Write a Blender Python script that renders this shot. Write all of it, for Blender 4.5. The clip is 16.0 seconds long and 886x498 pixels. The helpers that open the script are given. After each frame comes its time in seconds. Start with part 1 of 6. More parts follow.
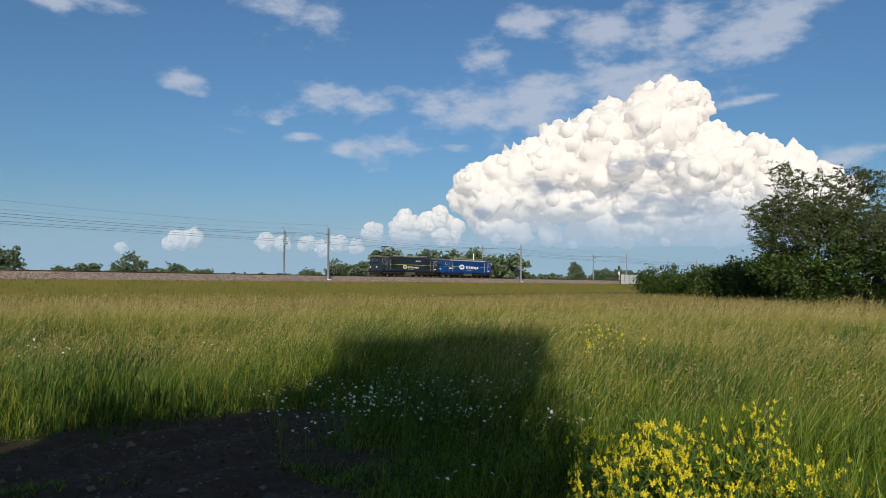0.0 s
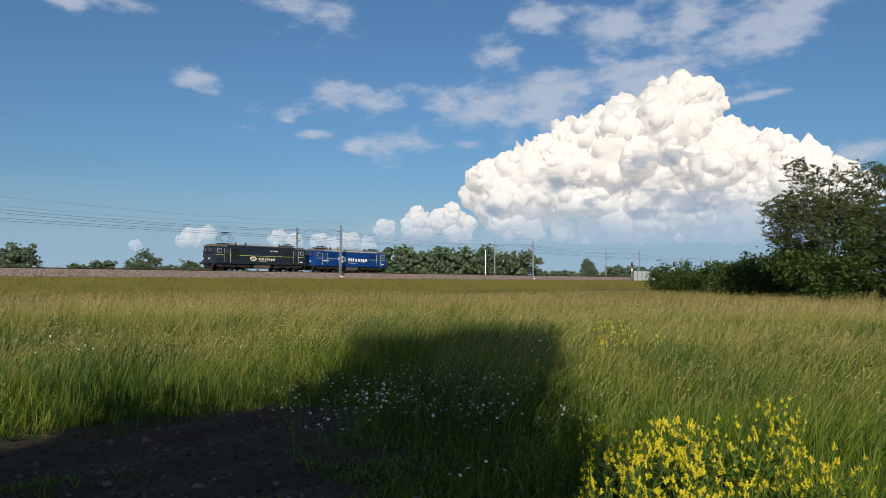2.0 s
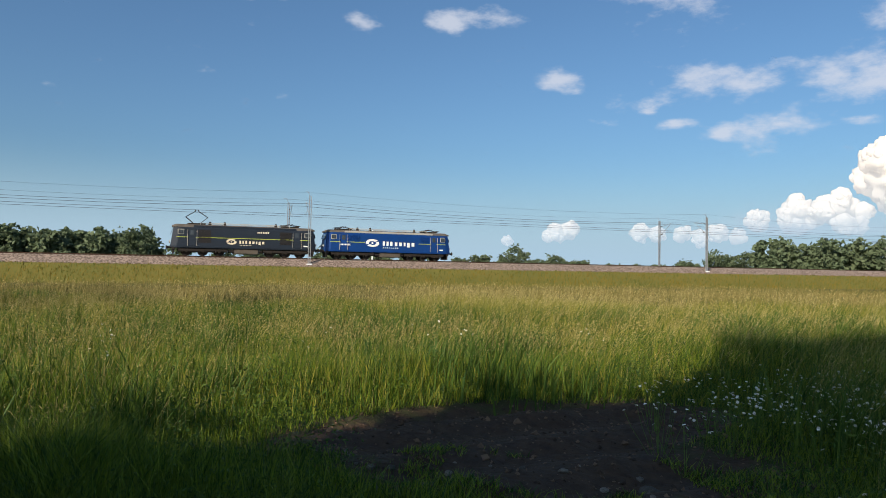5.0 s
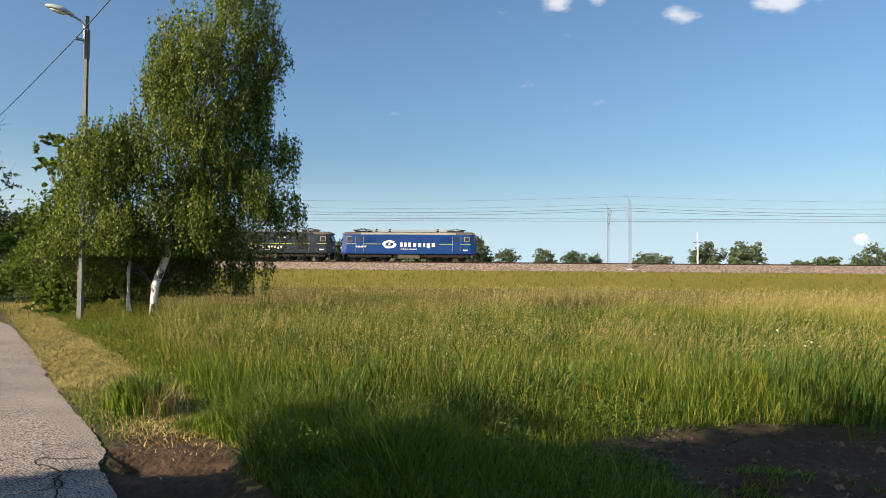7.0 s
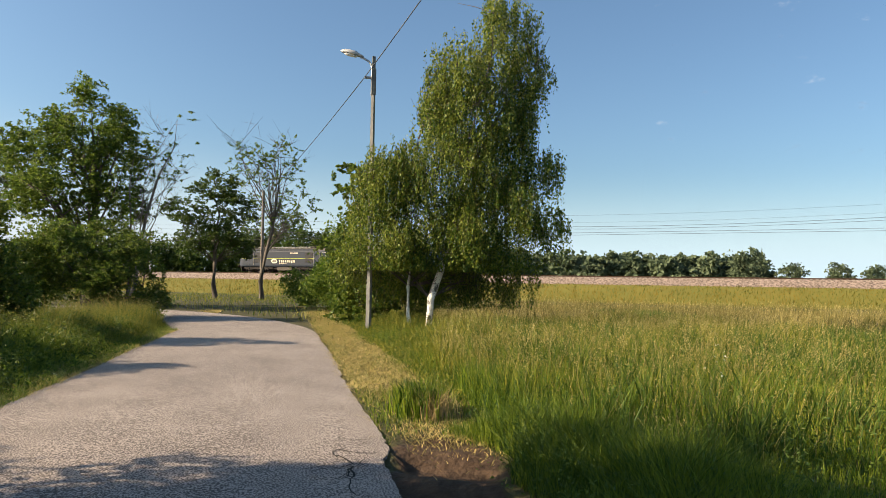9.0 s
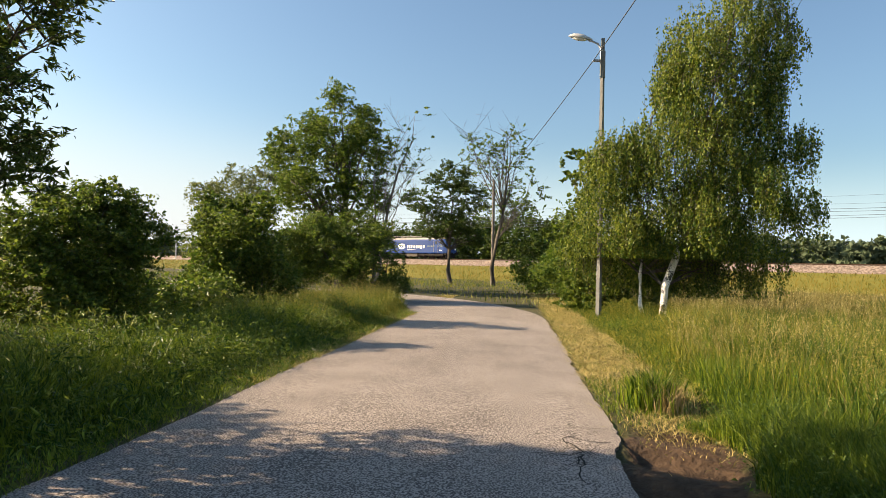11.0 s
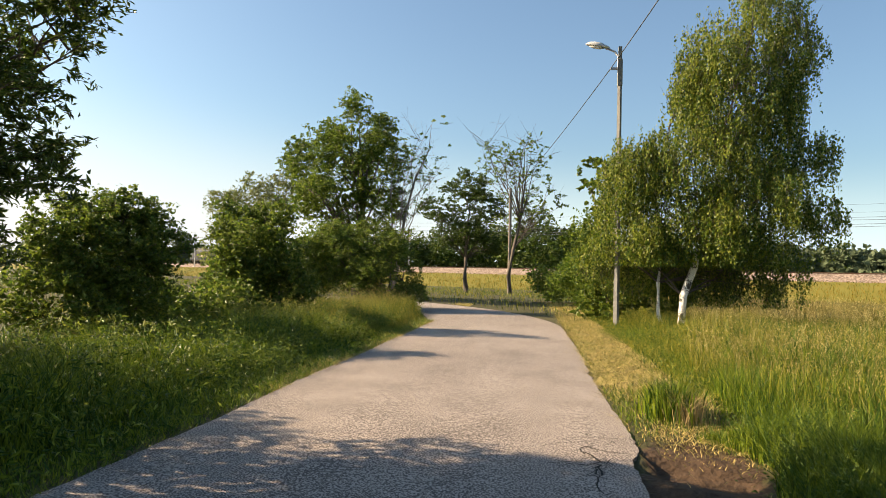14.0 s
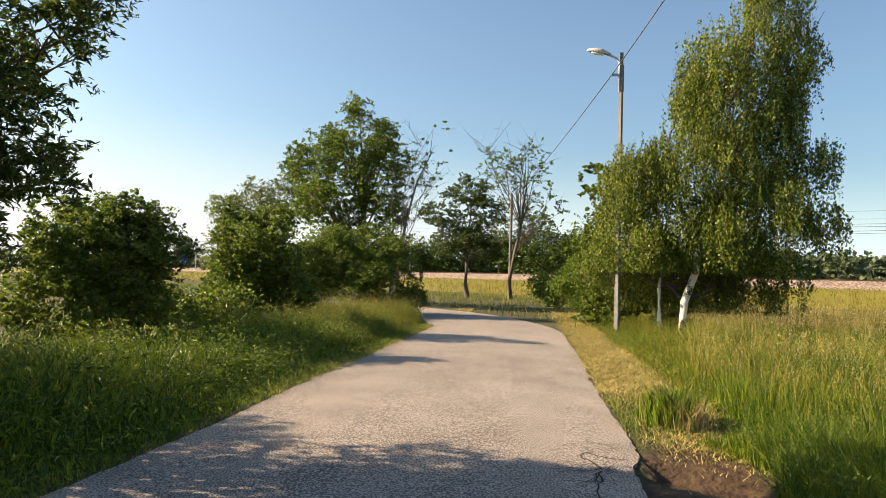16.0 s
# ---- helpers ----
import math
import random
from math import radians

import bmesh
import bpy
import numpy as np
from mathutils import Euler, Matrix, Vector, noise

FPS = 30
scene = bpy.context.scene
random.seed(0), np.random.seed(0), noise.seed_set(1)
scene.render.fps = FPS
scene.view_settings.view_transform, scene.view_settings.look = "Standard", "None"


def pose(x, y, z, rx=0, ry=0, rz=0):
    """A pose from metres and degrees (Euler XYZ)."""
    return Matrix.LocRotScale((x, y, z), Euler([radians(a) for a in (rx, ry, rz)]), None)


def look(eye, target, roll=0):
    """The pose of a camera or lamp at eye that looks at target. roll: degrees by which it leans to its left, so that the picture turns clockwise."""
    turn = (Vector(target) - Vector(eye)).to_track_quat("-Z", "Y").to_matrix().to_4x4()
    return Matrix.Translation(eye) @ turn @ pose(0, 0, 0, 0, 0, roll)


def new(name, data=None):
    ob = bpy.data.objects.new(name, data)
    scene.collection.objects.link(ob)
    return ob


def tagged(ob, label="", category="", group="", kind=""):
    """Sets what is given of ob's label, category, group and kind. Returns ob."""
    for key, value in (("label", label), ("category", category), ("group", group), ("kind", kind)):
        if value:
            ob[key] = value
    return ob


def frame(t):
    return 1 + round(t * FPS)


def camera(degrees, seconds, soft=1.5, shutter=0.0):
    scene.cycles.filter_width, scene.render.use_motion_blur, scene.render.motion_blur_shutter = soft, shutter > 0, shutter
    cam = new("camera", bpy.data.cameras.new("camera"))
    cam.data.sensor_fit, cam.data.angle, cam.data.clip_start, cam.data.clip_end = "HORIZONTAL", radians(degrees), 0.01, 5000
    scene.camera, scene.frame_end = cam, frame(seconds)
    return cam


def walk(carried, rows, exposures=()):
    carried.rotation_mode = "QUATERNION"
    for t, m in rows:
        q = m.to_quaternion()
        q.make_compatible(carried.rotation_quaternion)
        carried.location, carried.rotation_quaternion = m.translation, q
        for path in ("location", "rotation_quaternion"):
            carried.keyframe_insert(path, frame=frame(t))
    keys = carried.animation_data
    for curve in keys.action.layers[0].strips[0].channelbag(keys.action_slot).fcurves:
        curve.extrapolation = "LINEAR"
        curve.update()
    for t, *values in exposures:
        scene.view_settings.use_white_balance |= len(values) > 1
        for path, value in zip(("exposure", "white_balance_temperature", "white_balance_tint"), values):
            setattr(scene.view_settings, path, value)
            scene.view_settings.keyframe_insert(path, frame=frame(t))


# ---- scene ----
cam = camera(63.76, 16.0, soft=0.75)
EYE = (0, 0, 1.6)
PATH = [
    (0.0, pose(*EYE, 92.79, -0.35, 1.74)),
    (0.5, pose(*EYE, 92.67, -0.35, 1.96)),
    (1.0, pose(*EYE, 92.58, -0.18, 2.08)),
    (1.5, pose(*EYE, 92.46, -0.23, 2.31)),
    (2.0, pose(*EYE, 92.53, -0.28, 2.71)),
    (2.5, pose(*EYE, 92.43, -0.38, 5.17)),
    (3.0, pose(*EYE, 92.28, -0.61, 9.08)),
    (3.2, pose(*EYE, 92.33, -0.53, 10.71)),
    (5.3, pose(*EYE, 91.83, -0.66, 35.16)),
    (5.5, pose(*EYE, 91.95, -0.41, 37.76)),
    (6.0, pose(*EYE, 91.90, -0.36, 43.61)),
    (6.5, pose(*EYE, 91.92, -0.26, 49.77)),
    (7.0, pose(*EYE, 91.87, -0.48, 56.57)),
    (7.5, pose(*EYE, 92.08, -1.02, 61.56)),
    (8.0, pose(*EYE, 92.34, -1.14, 67.00)),
    (8.5, pose(*EYE, 92.32, -0.75, 71.58)),
    (9.0, pose(*EYE, 92.80, -0.93, 77.59)),
    (9.5, pose(*EYE, 92.48, -1.26, 82.73)),
    (10.0, pose(*EYE, 92.86, -1.49, 88.48)),
    (10.2, pose(*EYE, 92.56, -1.41, 90.76)),
    (12.3, pose(*EYE, 91.12, -1.17, 97.50)),
    (12.5, pose(*EYE, 91.51, -1.08, 97.20)),
    (13.0, pose(*EYE, 91.78, -1.30, 97.45)),
    (13.5, pose(*EYE, 91.90, -1.28, 97.56)),
    (14.0, pose(*EYE, 92.04, -1.42, 97.19)),
    (14.5, pose(*EYE, 92.22, -1.47, 97.55)),
    (15.0, pose(*EYE, 91.99, -1.64, 97.31)),
    (15.5, pose(*EYE, 92.32, -1.86, 97.39)),
    (16.0, pose(*EYE, 92.46, -1.65, 97.25)),
]
EXPO = ((0.0, -0.02, 6100, 9), (3.0, -0.02, 6100, 9), (5.5, 0.52, 6600, 11), (7.5, 0.93, 7200, 12), (10.0, 1.16, 7800, 13), (12.5, 1.36, 8400, 14), (16.0, 1.36, 8400, 14))
# the picture opens up a little once the bright cloud is out of view
walk(cam, PATH, exposures=EXPO)

# ---- light ----
SUN_AZ, SUN_EL = 177.0, 26.0
world = bpy.data.worlds.new("sky")
scene.world = world
world.use_nodes = True
wn = world.node_tree.nodes
sky = wn.new("ShaderNodeTexSky")
sky.sky_type, sky.sun_disc = "NISHITA", False
sky.sun_elevation, sky.sun_rotation = radians(SUN_EL), radians(-SUN_AZ)
sky.air_density, sky.dust_density, sky.ozone_density = 1.0, 2.0, 2.4
wn["Background"].inputs["Strength"].default_value = 0.074
tint = wn.new("ShaderNodeMix")
tint.data_type, tint.blend_type = "RGBA", "MULTIPLY"
tint.inputs["Factor"].default_value, tint.inputs["B"].default_value = 1.0, (0.82, 1.08, 1.24, 1)
world.node_tree.links.new(sky.outputs[0], tint.inputs["A"])
world.node_tree.links.new(tint.outputs["Result"], wn["Background"].inputs["Color"])
sun_data = bpy.data.lights.new("sun", "SUN")
sun_data.energy, sun_data.angle, sun_data.color = 5.0, radians(0.53), (1.0, 0.87, 0.70)
sun = new("sun", sun_data)
sun_dir = Vector((-math.sin(radians(SUN_AZ)) * math.cos(radians(SUN_EL)), math.cos(radians(SUN_AZ)) * math.cos(radians(SUN_EL)), math.sin(radians(SUN_EL))))
sun.matrix_world = look(sun_dir * 300, (0, 0, 0))
rng = np.random.default_rng(7)


# ---- materials ----
def mat(name, c1, c2, scale=1.0, rough=0.85, bump=0.0, bscale=30.0, metal=0.0, island=0.0, trans=0.0, tip=None, spec=0.3, obj_random=0.0, grain=0.0, span=0.2, grit=1.9):
    """A surface whose colour wanders between c1 and c2 at two scales. tip: (z0, z1, colour) towards the top of a plant."""
    m = bpy.data.materials.new(name)
    m.use_nodes = True
    nt = m.node_tree
    N, L = nt.nodes, nt.links
    b = N["Principled BSDF"]
    co = N.new("ShaderNodeTexCoord").outputs["Object"]
    vals = []
    for s, d in ((scale, 4), (scale * 9, 3)):
        n = N.new("ShaderNodeTexNoise")
        n.inputs["Scale"].default_value, n.inputs["Detail"].default_value = s, d
        L.new(co, n.inputs["Vector"])
        vals.append(n.outputs["Fac"])
    mx = N.new("ShaderNodeMath")
    mx.operation = "MULTIPLY_ADD"
    mx.inputs[1].default_value = 0.45
    L.new(vals[1], mx.inputs[0])
    sc = N.new("ShaderNodeMath")
    sc.operation = "MULTIPLY"
    sc.inputs[1].default_value = 0.55
    L.new(vals[0], sc.inputs[0])
    L.new(sc.outputs[0], mx.inputs[2])
    fac = mx.outputs[0]
    if grain:
        n = N.new("ShaderNodeTexNoise")
        n.inputs["Scale"].default_value, n.inputs["Detail"].default_value = grain, 2
        L.new(co, n.inputs["Vector"])
        ga = N.new("ShaderNodeMath")
        ga.operation = "MULTIPLY_ADD"
        ga.inputs[1].default_value = grit
        L.new(n.outputs["Fac"], ga.inputs[0])
        gs = N.new("ShaderNodeMath")
        gs.operation = "SUBTRACT"
        gs.inputs[1].default_value = grit / 2
        L.new(fac, gs.inputs[0])
        L.new(gs.outputs[0], ga.inputs[2])
        fac = ga.outputs[0]
    for amount, node, out in ((island, "ShaderNodeNewGeometry", "Random Per Island"), (obj_random, "ShaderNodeObjectInfo", "Random")):
        if amount:
            g = N.new(node)
            a = N.new("ShaderNodeMath")
            a.operation = "MULTIPLY_ADD"
            a.inputs[1].default_value = amount
            L.new(g.outputs[out], a.inputs[0])
            o = N.new("ShaderNodeMath")
            o.operation = "SUBTRACT"
            o.inputs[1].default_value = amount / 2
            L.new(fac, o.inputs[0])
            L.new(o.outputs[0], a.inputs[2])
            fac = a.outputs[0]
    r = N.new("ShaderNodeMapRange")
    r.inputs["From Min"].default_value, r.inputs["From Max"].default_value = 0.5 - span, 0.5 + span
    L.new(fac, r.inputs["Value"])
    mix = N.new("ShaderNodeMix")
    mix.data_type = "RGBA"
    mix.inputs["A"].default_value, mix.inputs["B"].default_value = (*c1, 1), (*c2, 1)
    L.new(r.outputs[0], mix.inputs["Factor"])
    col = mix.outputs["Result"]
    if tip:
        z = N.new("ShaderNodeSeparateXYZ")
        L.new(co, z.inputs[0])
        zr = N.new("ShaderNodeMapRange")
        zr.inputs["From Min"].default_value, zr.inputs["From Max"].default_value = tip[0], tip[1]
        L.new(z.outputs["Z"], zr.inputs["Value"])
        m2 = N.new("ShaderNodeMix")
        m2.data_type = "RGBA"
        L.new(zr.outputs[0], m2.inputs["Factor"])
        L.new(col, m2.inputs["A"])
        m2.inputs["B"].default_value = (*tip[2], 1)
        col = m2.outputs["Result"]
    L.new(col, b.inputs["Base Color"])
    b.inputs["Roughness"].default_value, b.inputs["Metallic"].default_value = rough, metal
    b.inputs["Specular IOR Level"].default_value = spec
    if bump:
        n = N.new("ShaderNodeTexNoise")
        n.inputs["Scale"].default_value, n.inputs["Detail"].default_value = bscale, 5
        L.new(co, n.inputs["Vector"])
        bp = N.new("ShaderNodeBump")
        bp.inputs["Strength"].default_value, bp.inputs["Distance"].default_value = bump, 0.03
        L.new(n.outputs["Fac"], bp.inputs["Height"])
        L.new(bp.outputs[0], b.inputs["Normal"])
    if trans:
        t = N.new("ShaderNodeBsdfTranslucent")
        L.new(col, t.inputs["Color"])
        ms = N.new("ShaderNodeMixShader")
        ms.inputs[0].default_value = trans
        L.new(b.outputs[0], ms.inputs[1])
        L.new(t.outputs[0], ms.inputs[2])
        L.new(ms.outputs[0], N["Material Output"].inputs["Surface"])
    return m


M = {}
M["field_grass"] = mat("field_grass", (0.050, 0.095, 0.008), (0.27, 0.255, 0.034), 0.12, 0.6, island=0.9, trans=0.22, tip=(0.5, 1.1, (0.32, 0.265, 0.085)), span=0.17)
M["far_grass"] = mat("far_grass", (0.075, 0.083, 0.015), (0.24, 0.195, 0.060), 0.06, 0.7, island=0.5, trans=0.25, tip=(0.2, 0.9, (0.30, 0.23, 0.080)), span=0.16)
M["green_grass"] = mat("green_grass", (0.026, 0.072, 0.006), (0.19, 0.25, 0.021), 0.5, 0.5, island=0.9, trans=0.26, tip=(0.6, 1.1, (0.30, 0.27, 0.07)), span=0.17)
M["slope_grass"] = mat("slope_grass", (0.24, 0.165, 0.02), (0.075, 0.10, 0.012), 0.13, 0.7, island=0.5, trans=0.25, span=0.12)
M["seed_stalk"] = mat("ripe_seed_stalk", (0.24, 0.21, 0.06), (0.54, 0.44, 0.19), 1.0, 0.7, island=0.7, trans=0.25)
M["straw"] = mat("dry_cut_grass", (0.56, 0.42, 0.17), (0.24, 0.22, 0.06), 1.2, 0.8, island=0.6, trans=0.15)
M["weed"] = mat("weed_leaf", (0.035, 0.080, 0.010), (0.10, 0.155, 0.02), 2.0, 0.6, island=0.6, trans=0.25)
M["birch_leaf"] = mat("birch_leaf", (0.050, 0.100, 0.010), (0.20, 0.235, 0.030), 0.6, 0.45, island=0.8, trans=0.36)
M["twig"] = mat("dark_twig", (0.035, 0.022, 0.016), (0.08, 0.055, 0.04), 3, 0.8)
M["ash_leaf"] = mat("ash_leaf", (0.06, 0.115, 0.014), (0.165, 0.22, 0.03), 0.5, 0.45, island=0.6, trans=0.48)
M["dark_leaf"] = mat("dark_leaf", (0.035, 0.07, 0.012), (0.09, 0.13, 0.022), 0.5, 0.4, island=0.6, trans=0.42)
M["willow_leaf"] = mat("willow_leaf", (0.09, 0.125, 0.03), (0.21, 0.23, 0.07), 0.5, 0.5, island=0.6, trans=0.45)
M["hazel_leaf"] = mat("hazel_leaf", (0.055, 0.105, 0.014), (0.155, 0.20, 0.03), 0.7, 0.45, island=0.6, trans=0.48)
M["grey_willow_leaf"] = mat("grey_willow_leaf", (0.05, 0.075, 0.022), (0.14, 0.16, 0.06), 0.35, 0.5, island=0.6, trans=0.4)
M["bark"] = mat("grey_brown_bark", (0.05, 0.04, 0.03), (0.13, 0.11, 0.09), 3, 0.9, 0.6, 20)
M["birch_bark"] = mat("birch_bark", (0.06, 0.055, 0.05), (0.74, 0.72, 0.67), 3, 0.7, 0.3, 12)
M["birch_bark"].node_tree.nodes["Map Range"].inputs["From Min"].default_value = 0.43
M["birch_bark"].node_tree.nodes["Map Range"].inputs["From Max"].default_value = 0.49
M["wood_grey"] = mat("dead_bark", (0.12, 0.10, 0.085), (0.24, 0.21, 0.18), 3, 0.9, 0.5, 20)
# paler, duller green: the haze of distance is put into the leaf colour
M["hazed_far_leaf"] = mat("hazed_distant_leaf", (0.085, 0.118, 0.062), (0.140, 0.180, 0.095), 0.15, 0.7, island=0.3, trans=0.3)
M["asphalt"] = mat("worn_asphalt", (0.085, 0.071, 0.063), (0.39, 0.335, 0.297), 0.12, 0.9, 0.08, 160, grain=62, grit=3.3)
M["ballast"] = mat("ballast_bed", (0.115, 0.085, 0.068), (0.31, 0.235, 0.19), 1.0, 0.95, 1.0, 5, grain=4)
M["rail"] = mat("rusty_rail", (0.05, 0.03, 0.02), (0.10, 0.06, 0.04), 2, 0.7, metal=0.4)
M["sleeper"] = mat("concrete_sleeper", (0.20, 0.18, 0.16), (0.30, 0.28, 0.25), 2, 0.9)
M["concrete"] = mat("weathered_concrete", (0.105, 0.105, 0.10), (0.20, 0.20, 0.19), 1.5, 0.9, 0.4, 40)
M["mast"] = mat("galvanised_steel", (0.30, 0.31, 0.32), (0.42, 0.43, 0.44), 1.5, 0.5, metal=0.6)
M["wire"] = mat("wire", (0.05, 0.05, 0.055), (0.09, 0.09, 0.10), 1.0, 0.6, metal=0.3)
M["white"] = mat("white_paint", (0.72, 0.72, 0.70), (0.82, 0.82, 0.80), 1.0, 0.5)
M["stone"] = mat("field_stone", (0.07, 0.06, 0.048), (0.22, 0.195, 0.16), 6, 0.9, 0.5, 40, obj_random=0.5)


# ---- builders ----
def link_mesh(name, V, F, material, parent=None, label="", smooth=False):
    """One mesh object from arrays: V (n,3), F triangles (m,3) or quads (m,4)."""
    V, F = np.asarray(V, np.float32), np.asarray(F, np.int32)
    me = bpy.data.meshes.new(name)
    k = F.shape[1]
    me.vertices.add(len(V))
    me.vertices.foreach_set("co", V.ravel())
    me.loops.add(F.size)
    me.loops.foreach_set("vertex_index", F.ravel())
    me.polygons.add(len(F))
    me.polygons.foreach_set("loop_start", np.arange(0, F.size, k, dtype=np.int32))
    me.polygons.foreach_set("loop_total", np.full(len(F), k, np.int32))
    me.update(calc_edges=True)
    me.materials.append(material)
    if not smooth:
        me.shade_flat()
    ob = new(name, me)
    if parent:
        ob.parent = parent
    if label:
        ob["label"] = label
    return ob


def part(name, bm, material, parent=None, label="", smooth=False):
    me = bpy.data.meshes.new(name)
    bm.to_mesh(me)
    bm.free()
    me.materials.append(material)
    if smooth:
        me.shade_smooth()
    ob = new(name, me)
    if parent:
        ob.parent = parent
    if label:
        ob["label"] = label
    return ob


def thing(name, m, label, category, group=""):
    ob = new(name)
    ob.matrix_world = m
    return tagged(ob, label, category, group)


def box(bm, x0, x1, y0, y1, z0, z1, bevel=0.0):
    r = bmesh.ops.create_cube(bm, size=1)
    bmesh.ops.transform(bm, verts=r["verts"], matrix=Matrix.Translation(((x0 + x1) / 2, (y0 + y1) / 2, (z0 + z1) / 2)) @ Matrix.Diagonal((x1 - x0, y1 - y0, z1 - z0, 1)))
    if bevel:
        bmesh.ops.bevel(bm, geom=list({e for v in r["verts"] for e in v.link_edges}), offset=bevel, segments=2, affect="EDGES")
    return bm


def rod(bm, p, q, r0, r1=None, n=8):
    p, q = Vector(p), Vector(q)
    r1 = r0 if r1 is None else r1
    d = q - p
    res = bmesh.ops.create_cone(bm, cap_ends=True, segments=n, radius1=r0, radius2=r1, depth=d.length)
    bmesh.ops.transform(bm, verts=res["verts"], matrix=Matrix.Translation((p + q) / 2) @ d.to_track_quat("Z", "Y").to_matrix().to_4x4())
    return bm


def tube(bm, pts, radii, n=7):
    """A bent, tapered limb along pts."""
    rings = []
    for i, (p, r) in enumerate(zip(pts, radii)):
        a, b = pts[max(i - 1, 0)], pts[min(i + 1, len(pts) - 1)]
        q = (Vector(b) - Vector(a)).to_track_quat("Z", "Y")
        rings.append([bm.verts.new(Vector(p) + q @ Vector((math.cos(2 * math.pi * k / n) * r, math.sin(2 * math.pi * k / n) * r, 0))) for k in range(n)])
    for a, b in zip(rings, rings[1:]):
        for k in range(n):
            bm.faces.new((a[k], a[(k + 1) % n], b[(k + 1) % n], b[k]))
    return bm


def leaves(centres, size, aspect=0.5, droop=0.3, hang=0.0):
    """Two-triangle leaves folded along the rib, round the given points."""
    n = len(centres)
    d = rng.normal(size=(n, 3))
    d[:, 2] = d[:, 2] * 0.6 - droop
    if hang:
        d[:, :2] *= 1 - hang
        d[:, 2] = -abs(d[:, 2]) - hang
    d /= np.linalg.norm(d, axis=1)[:, None]
    u = np.cross(d, rng.normal(size=(n, 3)))
    u /= np.linalg.norm(u, axis=1)[:, None] + 1e-9
    s = (size * rng.uniform(0.6, 1.3, n))[:, None]
    c = np.asarray(centres)
    V = np.empty((n, 4, 3))
    V[:, 0], V[:, 2] = c - d * s / 2, c + d * s / 2
    fold = np.cross(d, u) * s * 0.1
    V[:, 1], V[:, 3] = c + u * s * aspect / 2 + fold, c - u * s * aspect / 2 + fold
    i = np.arange(n)[:, None] * 4
    F = np.concatenate([i + [0, 1, 2], i + [0, 2, 3]])
    return V.reshape(-1, 3), F


def blades(P, h, w, lean=0.25, wind=(0.10, -0.06), seg=2):
    """Grass blades rooted at P (n,3): bent strips that end in a point."""
    n = len(P)
    a = rng.uniform(0, 2 * np.pi, n)
    side = np.stack([np.cos(a), np.sin(a), np.zeros(n)], 1) * (w / 2)[:, None]
    b = rng.normal(size=(n, 2)) * lean + np.array(wind)
    V = np.empty((n, 2 * seg + 1, 3))
    for k in range(seg + 1):
        t = k / seg
        c = P + np.stack([b[:, 0] * h * t ** 2, b[:, 1] * h * t ** 2, h * t * (1 - 0.12 * t)], 1)
        if k < seg:
            V[:, 2 * k], V[:, 2 * k + 1] = c - side * (1 - 0.4 * t), c + side * (1 - 0.4 * t)
        else:
            V[:, 2 * k] = c
    i = np.arange(n)[:, None] * (2 * seg + 1)
    F = [i + [2 * seg - 2, 2 * seg - 1, 2 * seg]]
    for k in range(seg - 1):
        F += [i + [2 * k, 2 * k + 1, 2 * k + 3], i + [2 * k, 2 * k + 3, 2 * k + 2]]
    return V.reshape(-1, 3), np.concatenate(F)


def heads(P, h, size):
    """Feathery seed heads: three short crossed slivers at the top of a stalk."""
    top = P + np.stack([rng.normal(0.08, 0.1, len(P)), rng.normal(-0.05, 0.1, len(P)), h], 1)
    return leaves(np.repeat(top, 3, 0) + rng.normal(0, size * 0.25, (len(P) * 3, 3)), size, 0.22, -0.5)


def join(*meshes):
    V, F, o = [], [], 0
    for v, f in meshes:
        V.append(v)
        F.append(f + o)
        o += len(v)
    return np.concatenate(V), np.concatenate(F)


def crown_points(blobs, n, clump, fill=0.35, per=24, strand=0.0):
    """Leaf points in clumps, or hanging strands, over the outer shells of the crown's lobes."""
    B = np.array(blobs, float)
    wgt = (B[:, 3] * B[:, 4] * B[:, 5]) ** (2 / 3)
    m = max(n // per, 1)
    k = rng.choice(len(B), m, p=wgt / wgt.sum())
    d = rng.normal(size=(m, 3))
    d /= np.linalg.norm(d, axis=1)[:, None]
    r = rng.uniform(fill, 1.0, m) ** 0.6 * np.clip(rng.normal(0.97, 0.09, m), 0.6, 1.2)
    c = B[k, :3] + d * B[k, 3:6] * r[:, None]
    size = clump * rng.lognormal(0, 0.25, (m, 1)).repeat(per, 0)
    off = np.clip(rng.normal(0, 1, (m * per, 3)), -1.7, 1.7) * size * [1, 1, 0.7]
    if strand:
        u = rng.random((m * per, 1))
        sway = rng.normal(0, 0.10, (m, 3)).repeat(per, 0) * [1, 1, 0]
        off = rng.normal(0, 0.045, (m * per, 3)) + sway * u
        off[:, 2:] -= u * strand * rng.lognormal(-0.3, 0.5, (m, 1)).repeat(per, 0)
    p = np.repeat(c, per, 0) + off
    return p[p[:, 2] > 0.12], c


